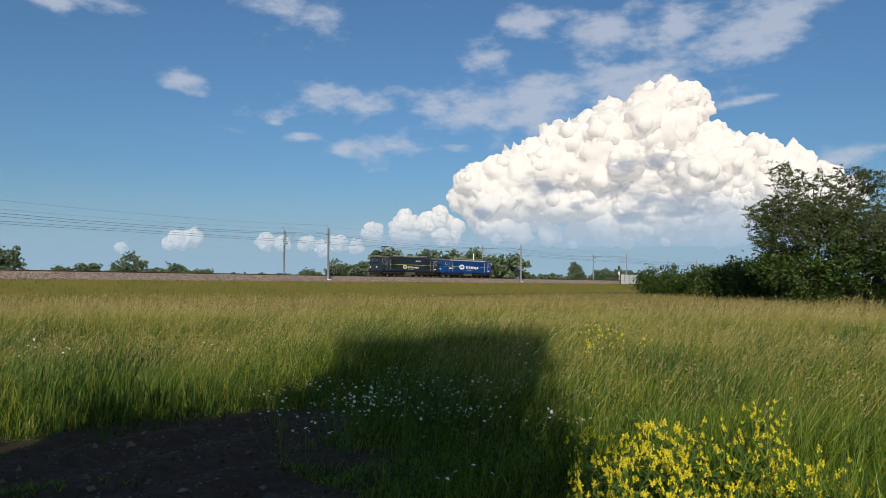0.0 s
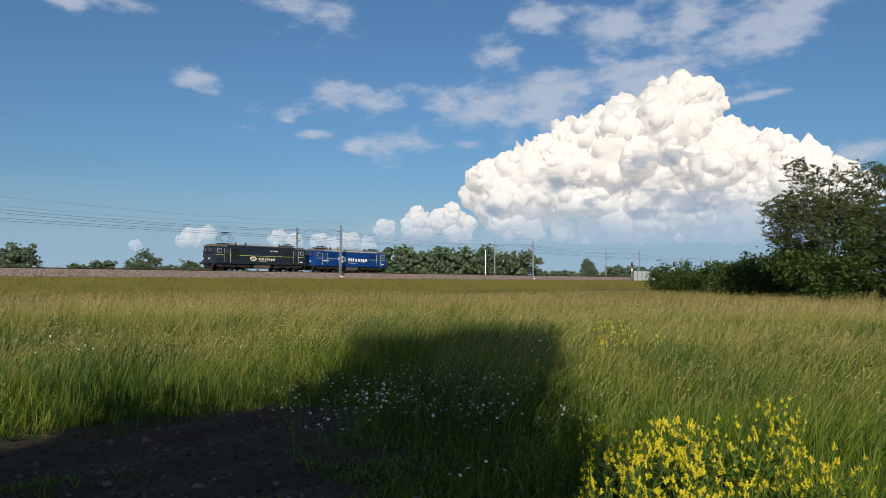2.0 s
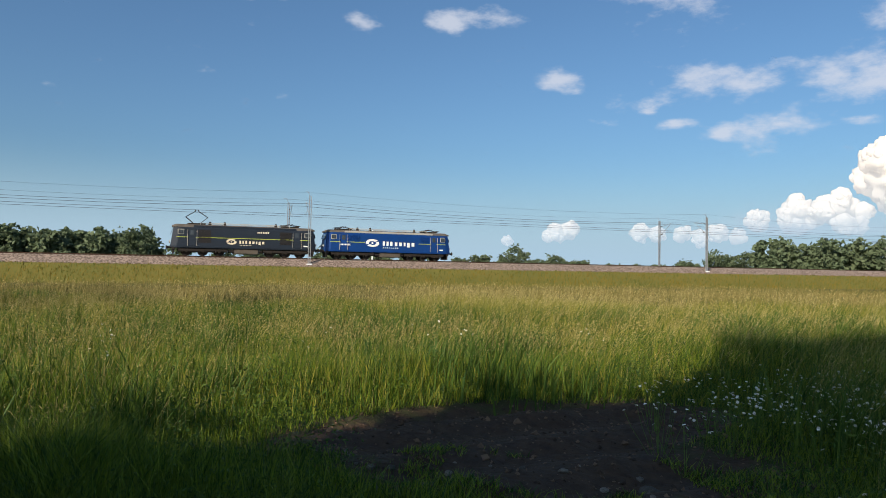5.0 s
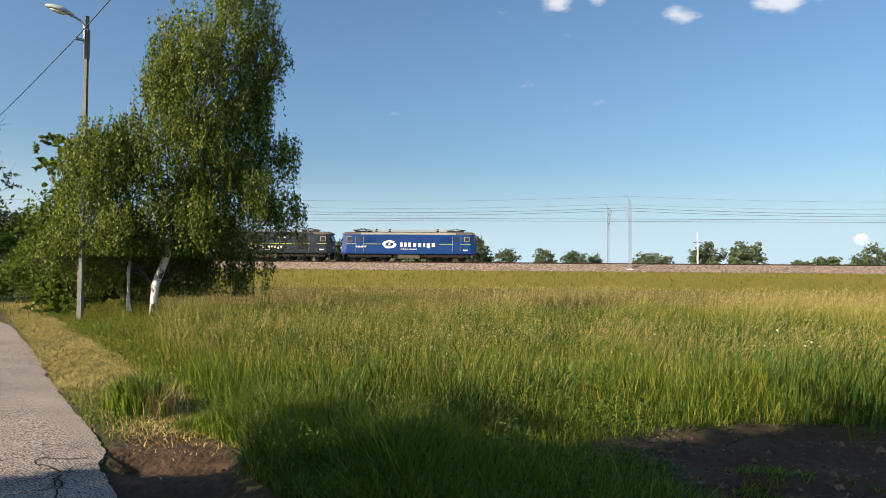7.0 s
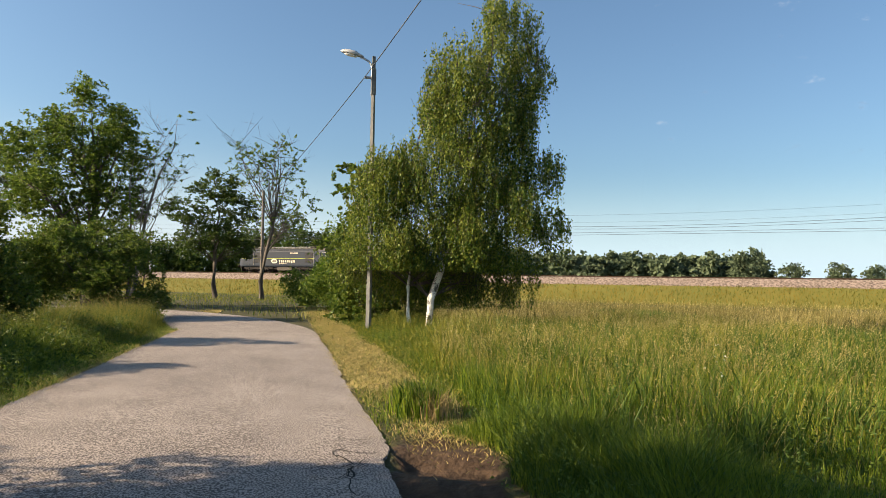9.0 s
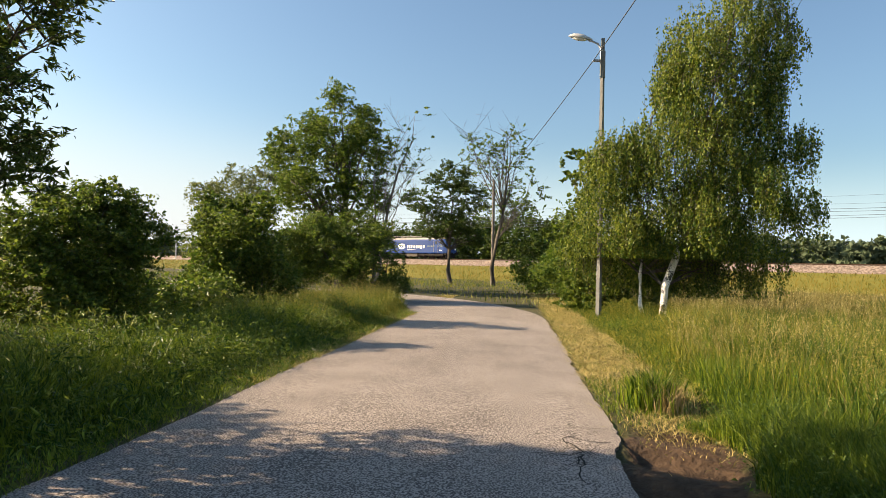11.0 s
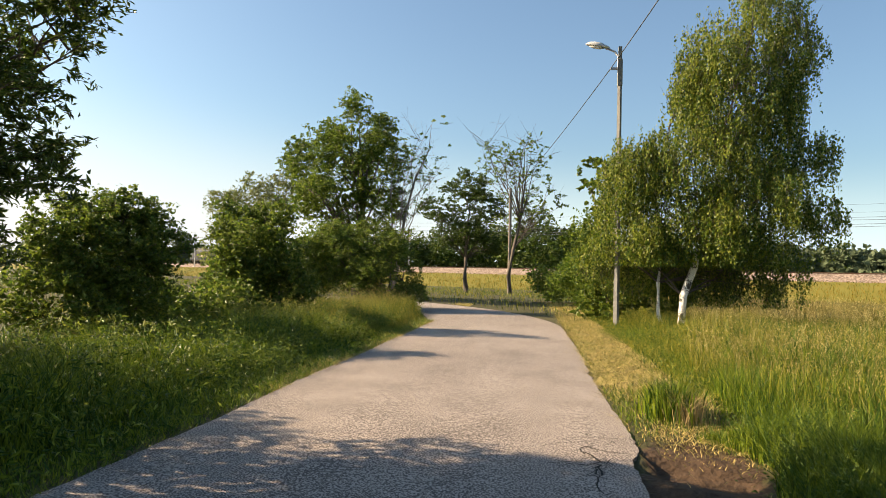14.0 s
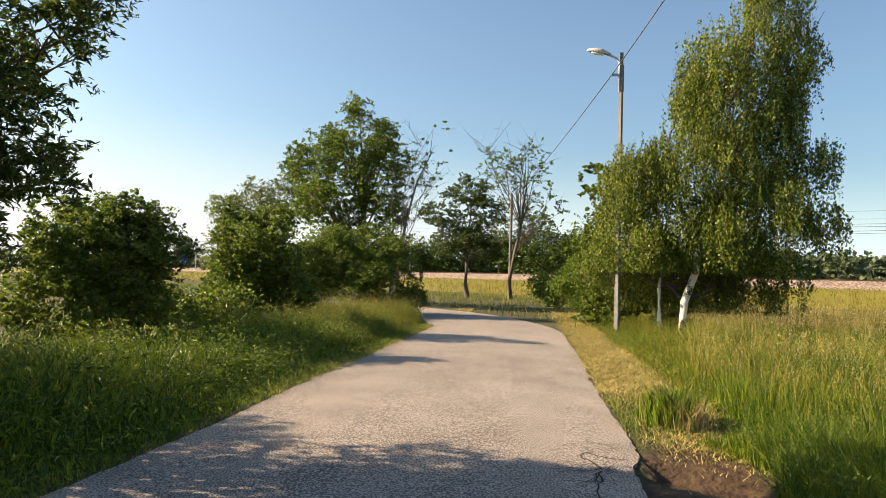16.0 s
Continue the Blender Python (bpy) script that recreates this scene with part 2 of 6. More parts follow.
def twigs(A, B, r):
    """Thin three-sided twigs from the points A to the points B."""
    n = len(A)
    d = B - A
    u = np.cross(d, rng.normal(size=(n, 3)))
    u /= np.linalg.norm(u, axis=1)[:, None] + 1e-9
    w = np.cross(d, u)
    w /= np.linalg.norm(w, axis=1)[:, None] + 1e-9
    V = np.empty((n, 4, 3))
    for k in range(3):
        a = 2 * math.pi * k / 3
        V[:, k] = A + (u * math.cos(a) + w * math.sin(a)) * r
    V[:, 3] = B
    i = np.arange(n)[:, None] * 4
    return V.reshape(-1, 3), np.concatenate([i + [0, 1, 3], i + [1, 2, 3], i + [2, 0, 3]])


def sprays(C, length, per, droop):
    """Leaf points set along twigs that fan out and droop from the points C; the twigs' two ends come with them."""
    n = len(C)
    d = rng.normal(size=(n, 3)) * [1, 1, 0.55] + [0, 0, 0.15 - droop]
    d /= np.linalg.norm(d, axis=1)[:, None]
    l = length * rng.lognormal(-0.1, 0.3, (n, 1))
    A, B = C - d * l * 0.45, C + d * l * 0.55
    u = rng.random((n, per, 1))
    p = A[:, None] + (B - A)[:, None] * u + rng.normal(0, 0.09, (n, per, 3)) * l[:, None] * [1, 1, 0.7]
    return p.reshape(-1, 3), A, B


def tree(name, at, az, blobs, n, leaf, leaf_mat, label, category="tree", trunk=0.18, clump=0.3, bark="bark", aspect=0.5, hang=0.0, limbs=14, stems=None, fill=0.35, bare=0, group="", knobs=6, strand=0.0, low=0.12, spray=0.0, droop=0.2):
    """A tree or bush: its foot, the bearing along which its lobes are laid out (right, away, height, and three radii), leaves and limbs."""
    root = thing(name, pose(at[0], at[1], 0, 0, 0, az), label, category, group)
    lobes = list(blobs)
    for b in blobs:
        for _ in range(knobs):
            d = rng.normal(size=3)
            d /= np.linalg.norm(d)
            k = rng.uniform(0.22, 0.5)
            lobes.append((b[0] + d[0] * b[3], b[1] + d[1] * b[4], max(b[2] + d[2] * b[5], 0.3), b[3] * k, b[4] * k, b[5] * k))
    if category == "bush":
        for _ in range(7):
            b = blobs[rng.integers(len(blobs))]
            d = rng.uniform(-0.7, 0.7, 2)
            lobes.append((b[0] + d[0] * b[3], b[1] + d[1] * b[4], b[2] + b[5] * 0.95, b[3] * 0.14, b[4] * 0.14, b[5] * rng.uniform(0.3, 0.55)))
    blobs, main = lobes, blobs
    P, C = crown_points(blobs, n, clump, fill, strand=strand)
    if spray:
        C = C[C[:, 2] > low]
        P, A, B_ = sprays(C, spray, 24, droop)
        tagged(link_mesh("twig_mass", *twigs(A, B_, 0.003 + 0.006 * spray), M["twig"], root, "thin dark twigs"), kind="stuff")
    elif strand:
        E = C[C[:, 2] > low + 0.5]
        tagged(link_mesh("twig_mass", *twigs(E, E + rng.normal(0, 0.08, E.shape) * [1, 1, 0] - [0, 0, strand * 0.75], 0.003), M["twig"], root, "thin hanging twigs"), kind="stuff")
    P = P[P[:, 2] > low]
    if strand:
        P = P[(P[:, 2] > 2.0) | (P[:, 1] > 0.55)]  # the foot of the trunk stays clear
    if n:
        link_mesh("crown", *leaves(P, leaf, aspect, 0.3, hang), M[leaf_mat], root)
    bm = bmesh.new()
    r = random.Random(len(blobs) * 7 + int(at[0] * 10))
    B = sorted(blobs, key=lambda b: b[2])
    top = max(main, key=lambda b: b[2])
    stems = stems or [((0, 0), (top[0], top[1], top[2] + top[5] * 0.6), trunk)]
    axes = []
    for (sx, sy), end, rad in stems:
        pts = [Vector((sx, sy, -0.2)).lerp(Vector(end), t) + Vector((r.uniform(-1, 1), r.uniform(-1, 1), 0)) * (0.03 * end[2] * (0 < t < 1)) for t in (0, 0.12, 0.3, 0.5, 0.7, 0.85, 1)]
        tube(bm, pts, [rad * q for q in (1.25, 1, 0.85, 0.62, 0.4, 0.24, 0.06)])
        axes.append((pts, rad))
    if bark == "birch_bark":
        part("trunk", bm, M[bark], root, smooth=True)
        bm = bmesh.new()
    ends = [C[r.randrange(len(C))] for _ in range(limbs)]
    for e in ends:
        pts, rad = r.choice(axes)
        e = Vector(e)
        s = min([p for p in pts[1:-1] if p.z > low + 0.3] or pts[3:-1], key=lambda p: abs(p.z - e.z * 0.55) + 0.2 * r.random())
        l = [s.lerp(e, t) + Vector((r.uniform(-1, 1), r.uniform(-1, 1), r.uniform(0, 1))) * 0.06 * (e - s).length * (0 < t < 1) for t in (0, 0.35, 0.7, 1)]
        q = max(rad * 0.3, 0.012)
        tube(bm, l, [q, q * 0.7, q * 0.45, q * 0.12], 5)
        for _ in range(3 + bare):
            s2 = l[1].lerp(l[3], r.random())
            d2 = Vector((r.uniform(-1, 1), r.uniform(-1, 1), r.uniform(-0.1, 1.2))) * (e - s).length * (0.22 if not bare else 0.3)
            tube(bm, [s2, s2 + d2 * 0.5 + Vector((0, 0, 0.04)), s2 + d2], [q * 0.42, q * 0.3, q * 0.1], 4)
            for _ in range(bare):
                s3 = s2 + d2 * r.random()
                d3 = Vector((r.uniform(-1, 1), r.uniform(-1, 1), r.uniform(-0.1, 1.4))) * d2.length * 0.45
                tube(bm, [s3, s3 + d3 * 0.6, s3 + d3], [q * 0.2, q * 0.15, q * 0.04], 3)
    if bark == "birch_bark":
        part("branchwork", bm, M["bark"], root, "thin dark branches", smooth=True)
    else:
        part("trunk", bm, M[bark], root, smooth=True)
    return root


def at(az, d):
    return -math.sin(radians(az)) * d, math.cos(radians(az)) * d


# the railway: a straight line whose foot of the perpendicular from the camera lies at this bearing and distance
RAIL_AZ, RAIL_D, RAIL_Z = 53.0, 96.2, 3.0
U = Vector((-math.cos(radians(RAIL_AZ)), -math.sin(radians(RAIL_AZ)), 0))
NRM = Vector((-math.sin(radians(RAIL_AZ)), math.cos(radians(RAIL_AZ)), 0))
TRACK = Matrix(((U.x, -NRM.x, 0, 0), (U.y, -NRM.y, 0, 0), (0, 0, 1, 0), (0, 0, 0, 1)))  # x along the line, y towards the camera


def on_track(s, d, z=0.0):
    return Matrix.Translation(NRM * d + U * s + Vector((0, 0, z))) @ TRACK


# ---- ground ----
DIRT = ((-3.1, 6.9, 2.5, 1.25, 52), (-2.2, 5.6, 1.9, 1.1, 30), (-1.2, 4.7, 2.0, 0.6, 0), (-6.5, 1.5, 1.0, 0.5, 0), (-5.4, 1.25, 1.2, 0.5, 0))


def dirt_mask(x, y):
    d = np.full_like(np.asarray(x, float), -9.0)
    for cx, cy, rx, ry, a in DIRT:
        c, s = math.cos(radians(a)), math.sin(radians(a))
        u, v = (x - cx) * c + (y - cy) * s, -(x - cx) * s + (y - cy) * c
        d = np.maximum(d, 1 - np.sqrt((u / rx) ** 2 + (v / ry) ** 2))
    return d


def wob(x, y, f=1.0):
    return (np.sin(x * 1.3 * f + 1.7 * np.sin(y * 0.9 * f)) + np.sin(y * 1.7 * f + 1.3 * np.sin(x * 1.1 * f + 2)) + 0.6 * np.sin((x + y) * 3.1 * f) + 0.4 * np.sin((x - 2 * y) * 4.7 * f)) / 3


def ground_z(x, y):
    """Low bumps, and wheel ruts in the bare earth."""
    x, y = np.asarray(x, float), np.asarray(y, float)
    z = 0.025 * wob(x, y)
    m = np.clip(dirt_mask(x, y) * 4, 0, 1)
    rut = np.sin((x * 0.62 - y * 0.35) * 9)
    z = z + m * (-0.06 + 0.05 * rut + 0.035 * wob(x, y, 3.1) + 0.022 * wob(x, y, 7))
    on_road = (np.abs(y + 1.13) < 2.05) & (x > -36)
    d = -math.sin(radians(RAIL_AZ)) * x + math.cos(radians(RAIL_AZ)) * y
    dip = 0.4 * np.clip((d - 42) / 25, 0, 1) * np.clip((110 - d) / 15, 0, 1)  # the meadow falls a little towards the embankment
    return np.where(on_road, -0.04, z) * (np.hypot(x, y) < 60) - dip


def road_mid(t):
    """The road's middle line: straight along -x, then bending towards -y."""
    if t < 33:
        return Vector((-t + 12, -1.13, 0)), Vector((-1, 0, 0))
    k = (t - 33) / 26.0
    a = min(k, 1.35)
    R = 26.0
    p = Vector((-21 - R * math.sin(a), -1.13 - R * (1 - math.cos(a)), 0))
    d = Vector((-math.cos(a), -math.sin(a), 0))
    return p + d * max(0, (k - 1.35) * R), d


def build_ground():
    def axis(lo, hi, fine, far):
        a = np.arange(lo, hi, fine)
        g = np.cumsum(fine * 1.12 ** np.arange(1, 80))
        g = g[g < far]
        return np.concatenate([lo - g[::-1], a, hi + g])
    X, Y = np.meshgrid(axis(-10, 4, 0.12, 4200), axis(1, 11, 0.12, 4200))
    Z = ground_z(X, Y)
    n, m = X.shape
    i = np.arange(n * m).reshape(n, m)
    F = np.stack([i[:-1, :-1], i[:-1, 1:], i[1:, 1:], i[1:, :-1]], -1).reshape(-1, 4)
    # soil colour darkened to hold the shade deep between the blades
    g = mat("meadow_soil_shade", (0.030, 0.034, 0.010), (0.075, 0.065, 0.022), 0.08, 0.95, 0.5, 12)
    # bare brown earth where wheels have worn the grass away
    N, L = g.node_tree.nodes, g.node_tree.links
    att = N.new("ShaderNodeAttribute")
    att.attribute_name = "bare"
    nz = N.new("ShaderNodeTexNoise")
    nz.inputs["Scale"].default_value, nz.inputs["Detail"].default_value = 3.0, 6
    L.new(N["Texture Coordinate"].outputs["Object"], nz.inputs["Vector"])
    ad = N.new("ShaderNodeMath")
    ad.operation = "ADD"
    L.new(att.outputs["Fac"], ad.inputs[0])
    L.new(nz.outputs["Fac"], ad.inputs[1])
    mr = N.new("ShaderNodeMapRange")
    mr.inputs["From Min"].default_value, mr.inputs["From Max"].default_value = 0.48, 0.66
    L.new(ad.outputs[0], mr.inputs["Value"])
    cr = N.new("ShaderNodeMix")
    cr.data_type = "RGBA"
    cr.inputs["A"].default_value, cr.inputs["B"].default_value = (0.020, 0.012, 0.007, 1), (0.100, 0.060, 0.034, 1)
    nz2 = N.new("ShaderNodeTexNoise")
    nz2.inputs["Scale"].default_value, nz2.inputs["Detail"].default_value = 9, 8
    L.new(N["Texture Coordinate"].outputs["Object"], nz2.inputs["Vector"])
    L.new(nz2.outputs["Fac"], cr.inputs["Factor"])
    fin = N.new("ShaderNodeMix")
    fin.data_type = "RGBA"
    L.new(mr.outputs[0], fin.inputs["Factor"])
    old = N["Principled BSDF"].inputs["Base Color"].links[0].from_socket
    L.new(old, fin.inputs["A"])
    L.new(cr.outputs["Result"], fin.inputs["B"])
    L.new(fin.outputs["Result"], N["Principled BSDF"].inputs["Base Color"])
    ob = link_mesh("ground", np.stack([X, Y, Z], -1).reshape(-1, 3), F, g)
    a = ob.data.attributes.new("bare", "FLOAT", "POINT")
    a.data.foreach_set("value", np.clip(dirt_mask(X, Y), -0.6, 1).ravel().astype(np.float32))
    ob.data.shade_smooth()
    tagged(ob, "flat meadow soil with a bare rutted patch of brown earth", "ground", kind="structure")
    bump = N["Bump"]
    bump.inputs["Strength"].default_value, bump.inputs["Distance"].default_value = 0.9, 0.05


def strip(name, profile, s0, s1, material, label, category, step=None):
    """A long solid laid along the line: profile is (d, z) points from the near side to the far side."""
    S = np.arange(s0, s1 + 0.1, step or (s1 - s0))
    V = np.array([NRM * d + U * s + Vector((0, 0, z)) for s in S for d, z in profile])
    n = len(profile)
    F = [(i * n + k, i * n + k + 1, (i + 1) * n + k + 1, (i + 1) * n + k) for i in range(len(S) - 1) for k in range(n - 1)]
    return tagged(link_mesh(name, V, F, material), label, category, kind="structure")


def build_road():
    V, F = [], []
    T = np.concatenate([np.arange(0, 33, 0.1), np.arange(33, 80, 1.0)])
    for i, t in enumerate(T):
        p, d = road_mid(t)
        side = Vector((d.y, -d.x, 0))  # towards the right-hand edge
        e0 = 2.2 + 0.03 * math.sin(t * 0.9) + 0.02 * noise.noise((t * 1.9, 0, 0))
        e1 = 2.16 + 0.03 * math.sin(t * 0.7 + 1) + 0.05 * noise.noise((t * 1.6, 5, 0)) + 0.035 * noise.noise((t * 7.0, 9, 0))
        e0 += 0.035 * noise.noise((t * 6.0, 3, 0))
        e1 -= 0.04 + 0.13 * min(max((18.9 - t) / 0.5, 0), 1)  # the broken corner
        for w, z in ((-e0, -0.06), (-e0, 0.015), (-1.1, 0.035), (0, 0.045), (1.1, 0.035), (e1, 0.015), (e1, -0.06)):
            V.append(p + side * w + Vector((0, 0, z)))
    for i in range(len(T) - 1):
        for k in range(6):
            F.append((i * 7 + k, (i + 1) * 7 + k, (i + 1) * 7 + k + 1, i * 7 + k + 1))
    tagged(link_mesh("road", np.array(V), F, M["asphalt"]), "narrow pinkish-grey worn asphalt lane curving away", "road", kind="structure")


build_ground()
build_road()
strip("embankment", ((84.5, -0.55), (86.5, 0.1), (91.3, 1.75), (92.2, 1.85), (106, 1.85), (107, 1.75), (113, -0.05)), -900, 700, mat("embankment_soil", (0.17, 0.14, 0.025), (0.13, 0.13, 0.025), 0.15, 0.95, 0.6, 6), "grassed railway embankment with yellow-green slopes", "embankment", 20)
strip("ballast", ((92.0, 1.84), (94.2, 2.8), (102.4, 2.8), (104.6, 1.84)), -900, 700, M["ballast"], "pinkish-brown crushed stone ballast under the rails", "ballast", 10)

# ---- railway ----
def rail_line(d):
    for o in (-0.75, 0.75):
        prof = ((-0.07, 2.84), (-0.07, 2.86), (-0.012, 2.88), (-0.036, 2.96), (-0.036, 3.0), (0.036, 3.0), (0.036, 2.96), (0.012, 2.88), (0.07, 2.86), (0.07, 2.84))
        strip("rail", [(d + o + a, z) for a, z in prof], -900, 700, M["rail"], "rusty steel running rail on the ballast", "rail")


def sleepers(d):
    V, F = [], []
    for s in np.arange(-260, 320, 0.62):
        o = len(V)
        for a in (-0.12, 0.12):
            for b in (-1.3, 1.3):
                for z in (2.7, 2.85):
                    V.append(NRM * (d + b) + U * (s + a) + Vector((0, 0, z)))
        F += [(o + 1, o + 3, o + 7, o + 5), (o, o + 1, o + 5, o + 4), (o + 2, o + 6, o + 7, o + 3), (o, o + 2, o + 3, o + 1), (o + 4, o + 5, o + 7, o + 6)]
    tagged(link_mesh("sleepers", np.array(V), F, M["sleeper"]), "rows of concrete sleepers bedded in ballast", "sleepers", kind="stuff")


def catenary_mast(s, d, side):
    """side +1: the arm reaches away from the camera over the near track."""
    root = thing("catenary_mast", on_track(s, d, 1.8), "grey lattice steel catenary mast on a concrete footing", "mast", "catenary masts")
    part("footing", box(bmesh.new(), -0.4, 0.4, -0.4, 0.4, -0.2, 0.45, 0.05), M["white"], root, "pale concrete footing")
    bm = bmesh.new()
    for a in (-0.13, 0.13):
        box(bm, a - 0.035, a + 0.035, -0.1, 0.1, 0.4, 9.3)
    for k in range(14):
        rod(bm, (-0.13, 0, 0.6 + k * 0.62), (0.13, 0, 0.9 + k * 0.62), 0.02, n=4)
    part("post", bm, M["mast"], root)
    y = -side
    bm = bmesh.new()
    rod(bm, (0, 0, 8.2), (0, 3.1 * y, 8.75), 0.035, n=6)
    rod(bm, (0, 0, 6.5), (0, 2.9 * y, 8.6), 0.035, n=6)
    rod(bm, (0, 1.4 * y, 7.6), (0, 3.2 * y, 7.2), 0.025, n=6)
    part("bracket_arm", bm, M["mast"], root)
    for y0, z0 in ((0.35 * y, 8.26), (0.5 * y, 6.9)):
        part("insulator", rod(bmesh.new(), (0, y0, z0), (0, y0 + 0.35 * y, z0 + 0.05), 0.08, n=8), mat_dark, root)
    bm = bmesh.new()
    rod(bm, (0, 0, 9.2), (0.35, 0, 9.9), 0.03, n=5)
    rod(bm, (0.35, 0, 9.9), (0.75, 0, 9.8), 0.03, n=5)
    part("top_horn", bm, M["mast"], root)
    return root


mat_dark = mat("dark_insulator", (0.03, 0.02, 0.015), (0.06, 0.04, 0.03), 2, 0.3)
SPANS = (-332, -268, -206, -146, -84, -18.3, 46.5, 110, 186, 250)


def wires(d, zs, name, sag, label, thick=0.02):
    for z, g in zip(zs, sag):
        pts = [NRM * d + U * (a + (b - a) * t) + Vector((0, 0, z - g * 4 * t * (1 - t))) for a, b in zip(SPANS, SPANS[1:]) for t in np.linspace(0, 1, 9)[:-1]]
        bm = tube(bmesh.new(), pts, [thick] * len(pts), 4)
        tagged(part(name, bm, M["wire"]), label, "wire", "overhead wires")


rail_line(96.2)
rail_line(100.4)
sleepers(96.2)
sleepers(100.4)
for s in SPANS:
    catenary_mast(s, 93.0, 1)
    catenary_mast(s + 1.0, 103.7, -1)
for d in (96.2, 100.4):
    wires(d, (8.9, 10.4), "overhead_wire", (0.02, 0.75), "dark copper overhead contact line above the track")
wires(93.0, (11.6,), "earth_wire", (0.7,), "thin dark wire strung between mast tops", 0.010)
wires(103.7, (11.6,), "earth_wire", (0.7,), "thin dark wire strung between mast tops", 0.010)


def noise_barrier():
    root = thing("noise_barrier", on_track(-199, 91.8, 1.7), "grey panelled noise barrier beside the railway", "noise barrier")
    steel, clear = M["mast"], mat("barrier_panel", (0.42, 0.43, 0.43), (0.52, 0.53, 0.53), 0.6, 0.5)
    for k in range(34):
        x = -k * 3.0
        part("post", box(bmesh.new(), x - 0.09, x + 0.09, -0.1, 0.1, 0, 3.1), mat_dark if k < 5 else steel, root)
        if k < 33:
            part("panel", box(bmesh.new(), x - 2.9, x - 0.1, -0.04, 0.04, 0.05, 1.2, 0.02), clear, root)
            part("panel", box(bmesh.new(), x - 2.9, x - 0.1, -0.03, 0.03, 1.22, 3.0, 0.02), clear, root)


noise_barrier()


def signal_post(s, d):
    root = thing("railway_signal", on_track(s, d, 2.6), "railway signal with a black head on a white post", "signal", "railway signals")
    part("post", rod(bmesh.new(), (0, 0, -0.9), (0, 0, 4.0), 0.09), M["white"], root)
    part("head", box(bmesh.new(), -0.15, 0.1, -0.32, 0.32, 4.0, 5.6, 0.06), mat_dark, root)
    part("plate", box(bmesh.new(), -0.04, 0.04, -0.3, 0.3, 2.6, 3.4), M["white"], root)


signal_post(-236, 94.2)
signal_post(-232, 107.5)


def line_pole(az, d, h):
    x, y = at(az, d)
    root = thing("line_pole", pose(x, y, 0, 0, 0, RAIL_AZ), "slim pale concrete pole with a crossarm", "pole", "line poles")
    part("shaft", rod(bmesh.new(), (0, 0, -0.2), (0, 0, h), 0.16, 0.1), M["white"], root)
    part("crossarm", box(bmesh.new(), -0.7, 0.7, -0.05, 0.05, h - 1.6, h - 1.45), M["concrete"], root)


line_pole(36.9, 116, 8.0)
line_pole(-0.7, 170, 9.0)


# ---- locomotives ----
def loco_paint(name, c):
    return mat(name, tuple(v * 0.8 for v in c), c, 0.35, 0.5, 0.05, 3, spec=0.3)


L_STEEL = mat("bogie_grime", (0.012, 0.010, 0.009), (0.034, 0.027, 0.022), 2, 0.85)
L_GLASS = mat("cab_glass", (0.02, 0.025, 0.03), (0.05, 0.06, 0.07), 1, 0.08, spec=0.8)
L_LAMP = mat("lamp_lens", (0.6, 0.6, 0.55), (0.75, 0.75, 0.7), 3, 0.15)
L_YELLOW = mat("yellow_stripe", (0.38, 0.44, 0.06), (0.45, 0.52, 0.09), 1, 0.4)
L_ALU = mat("pale_roof_trim", (0.32, 0.30, 0.27), (0.45, 0.43, 0.38), 1, 0.6)
L_ROOF = mat("grimy_roof", (0.07, 0.06, 0.05), (0.14, 0.12, 0.10), 1.5, 0.8)


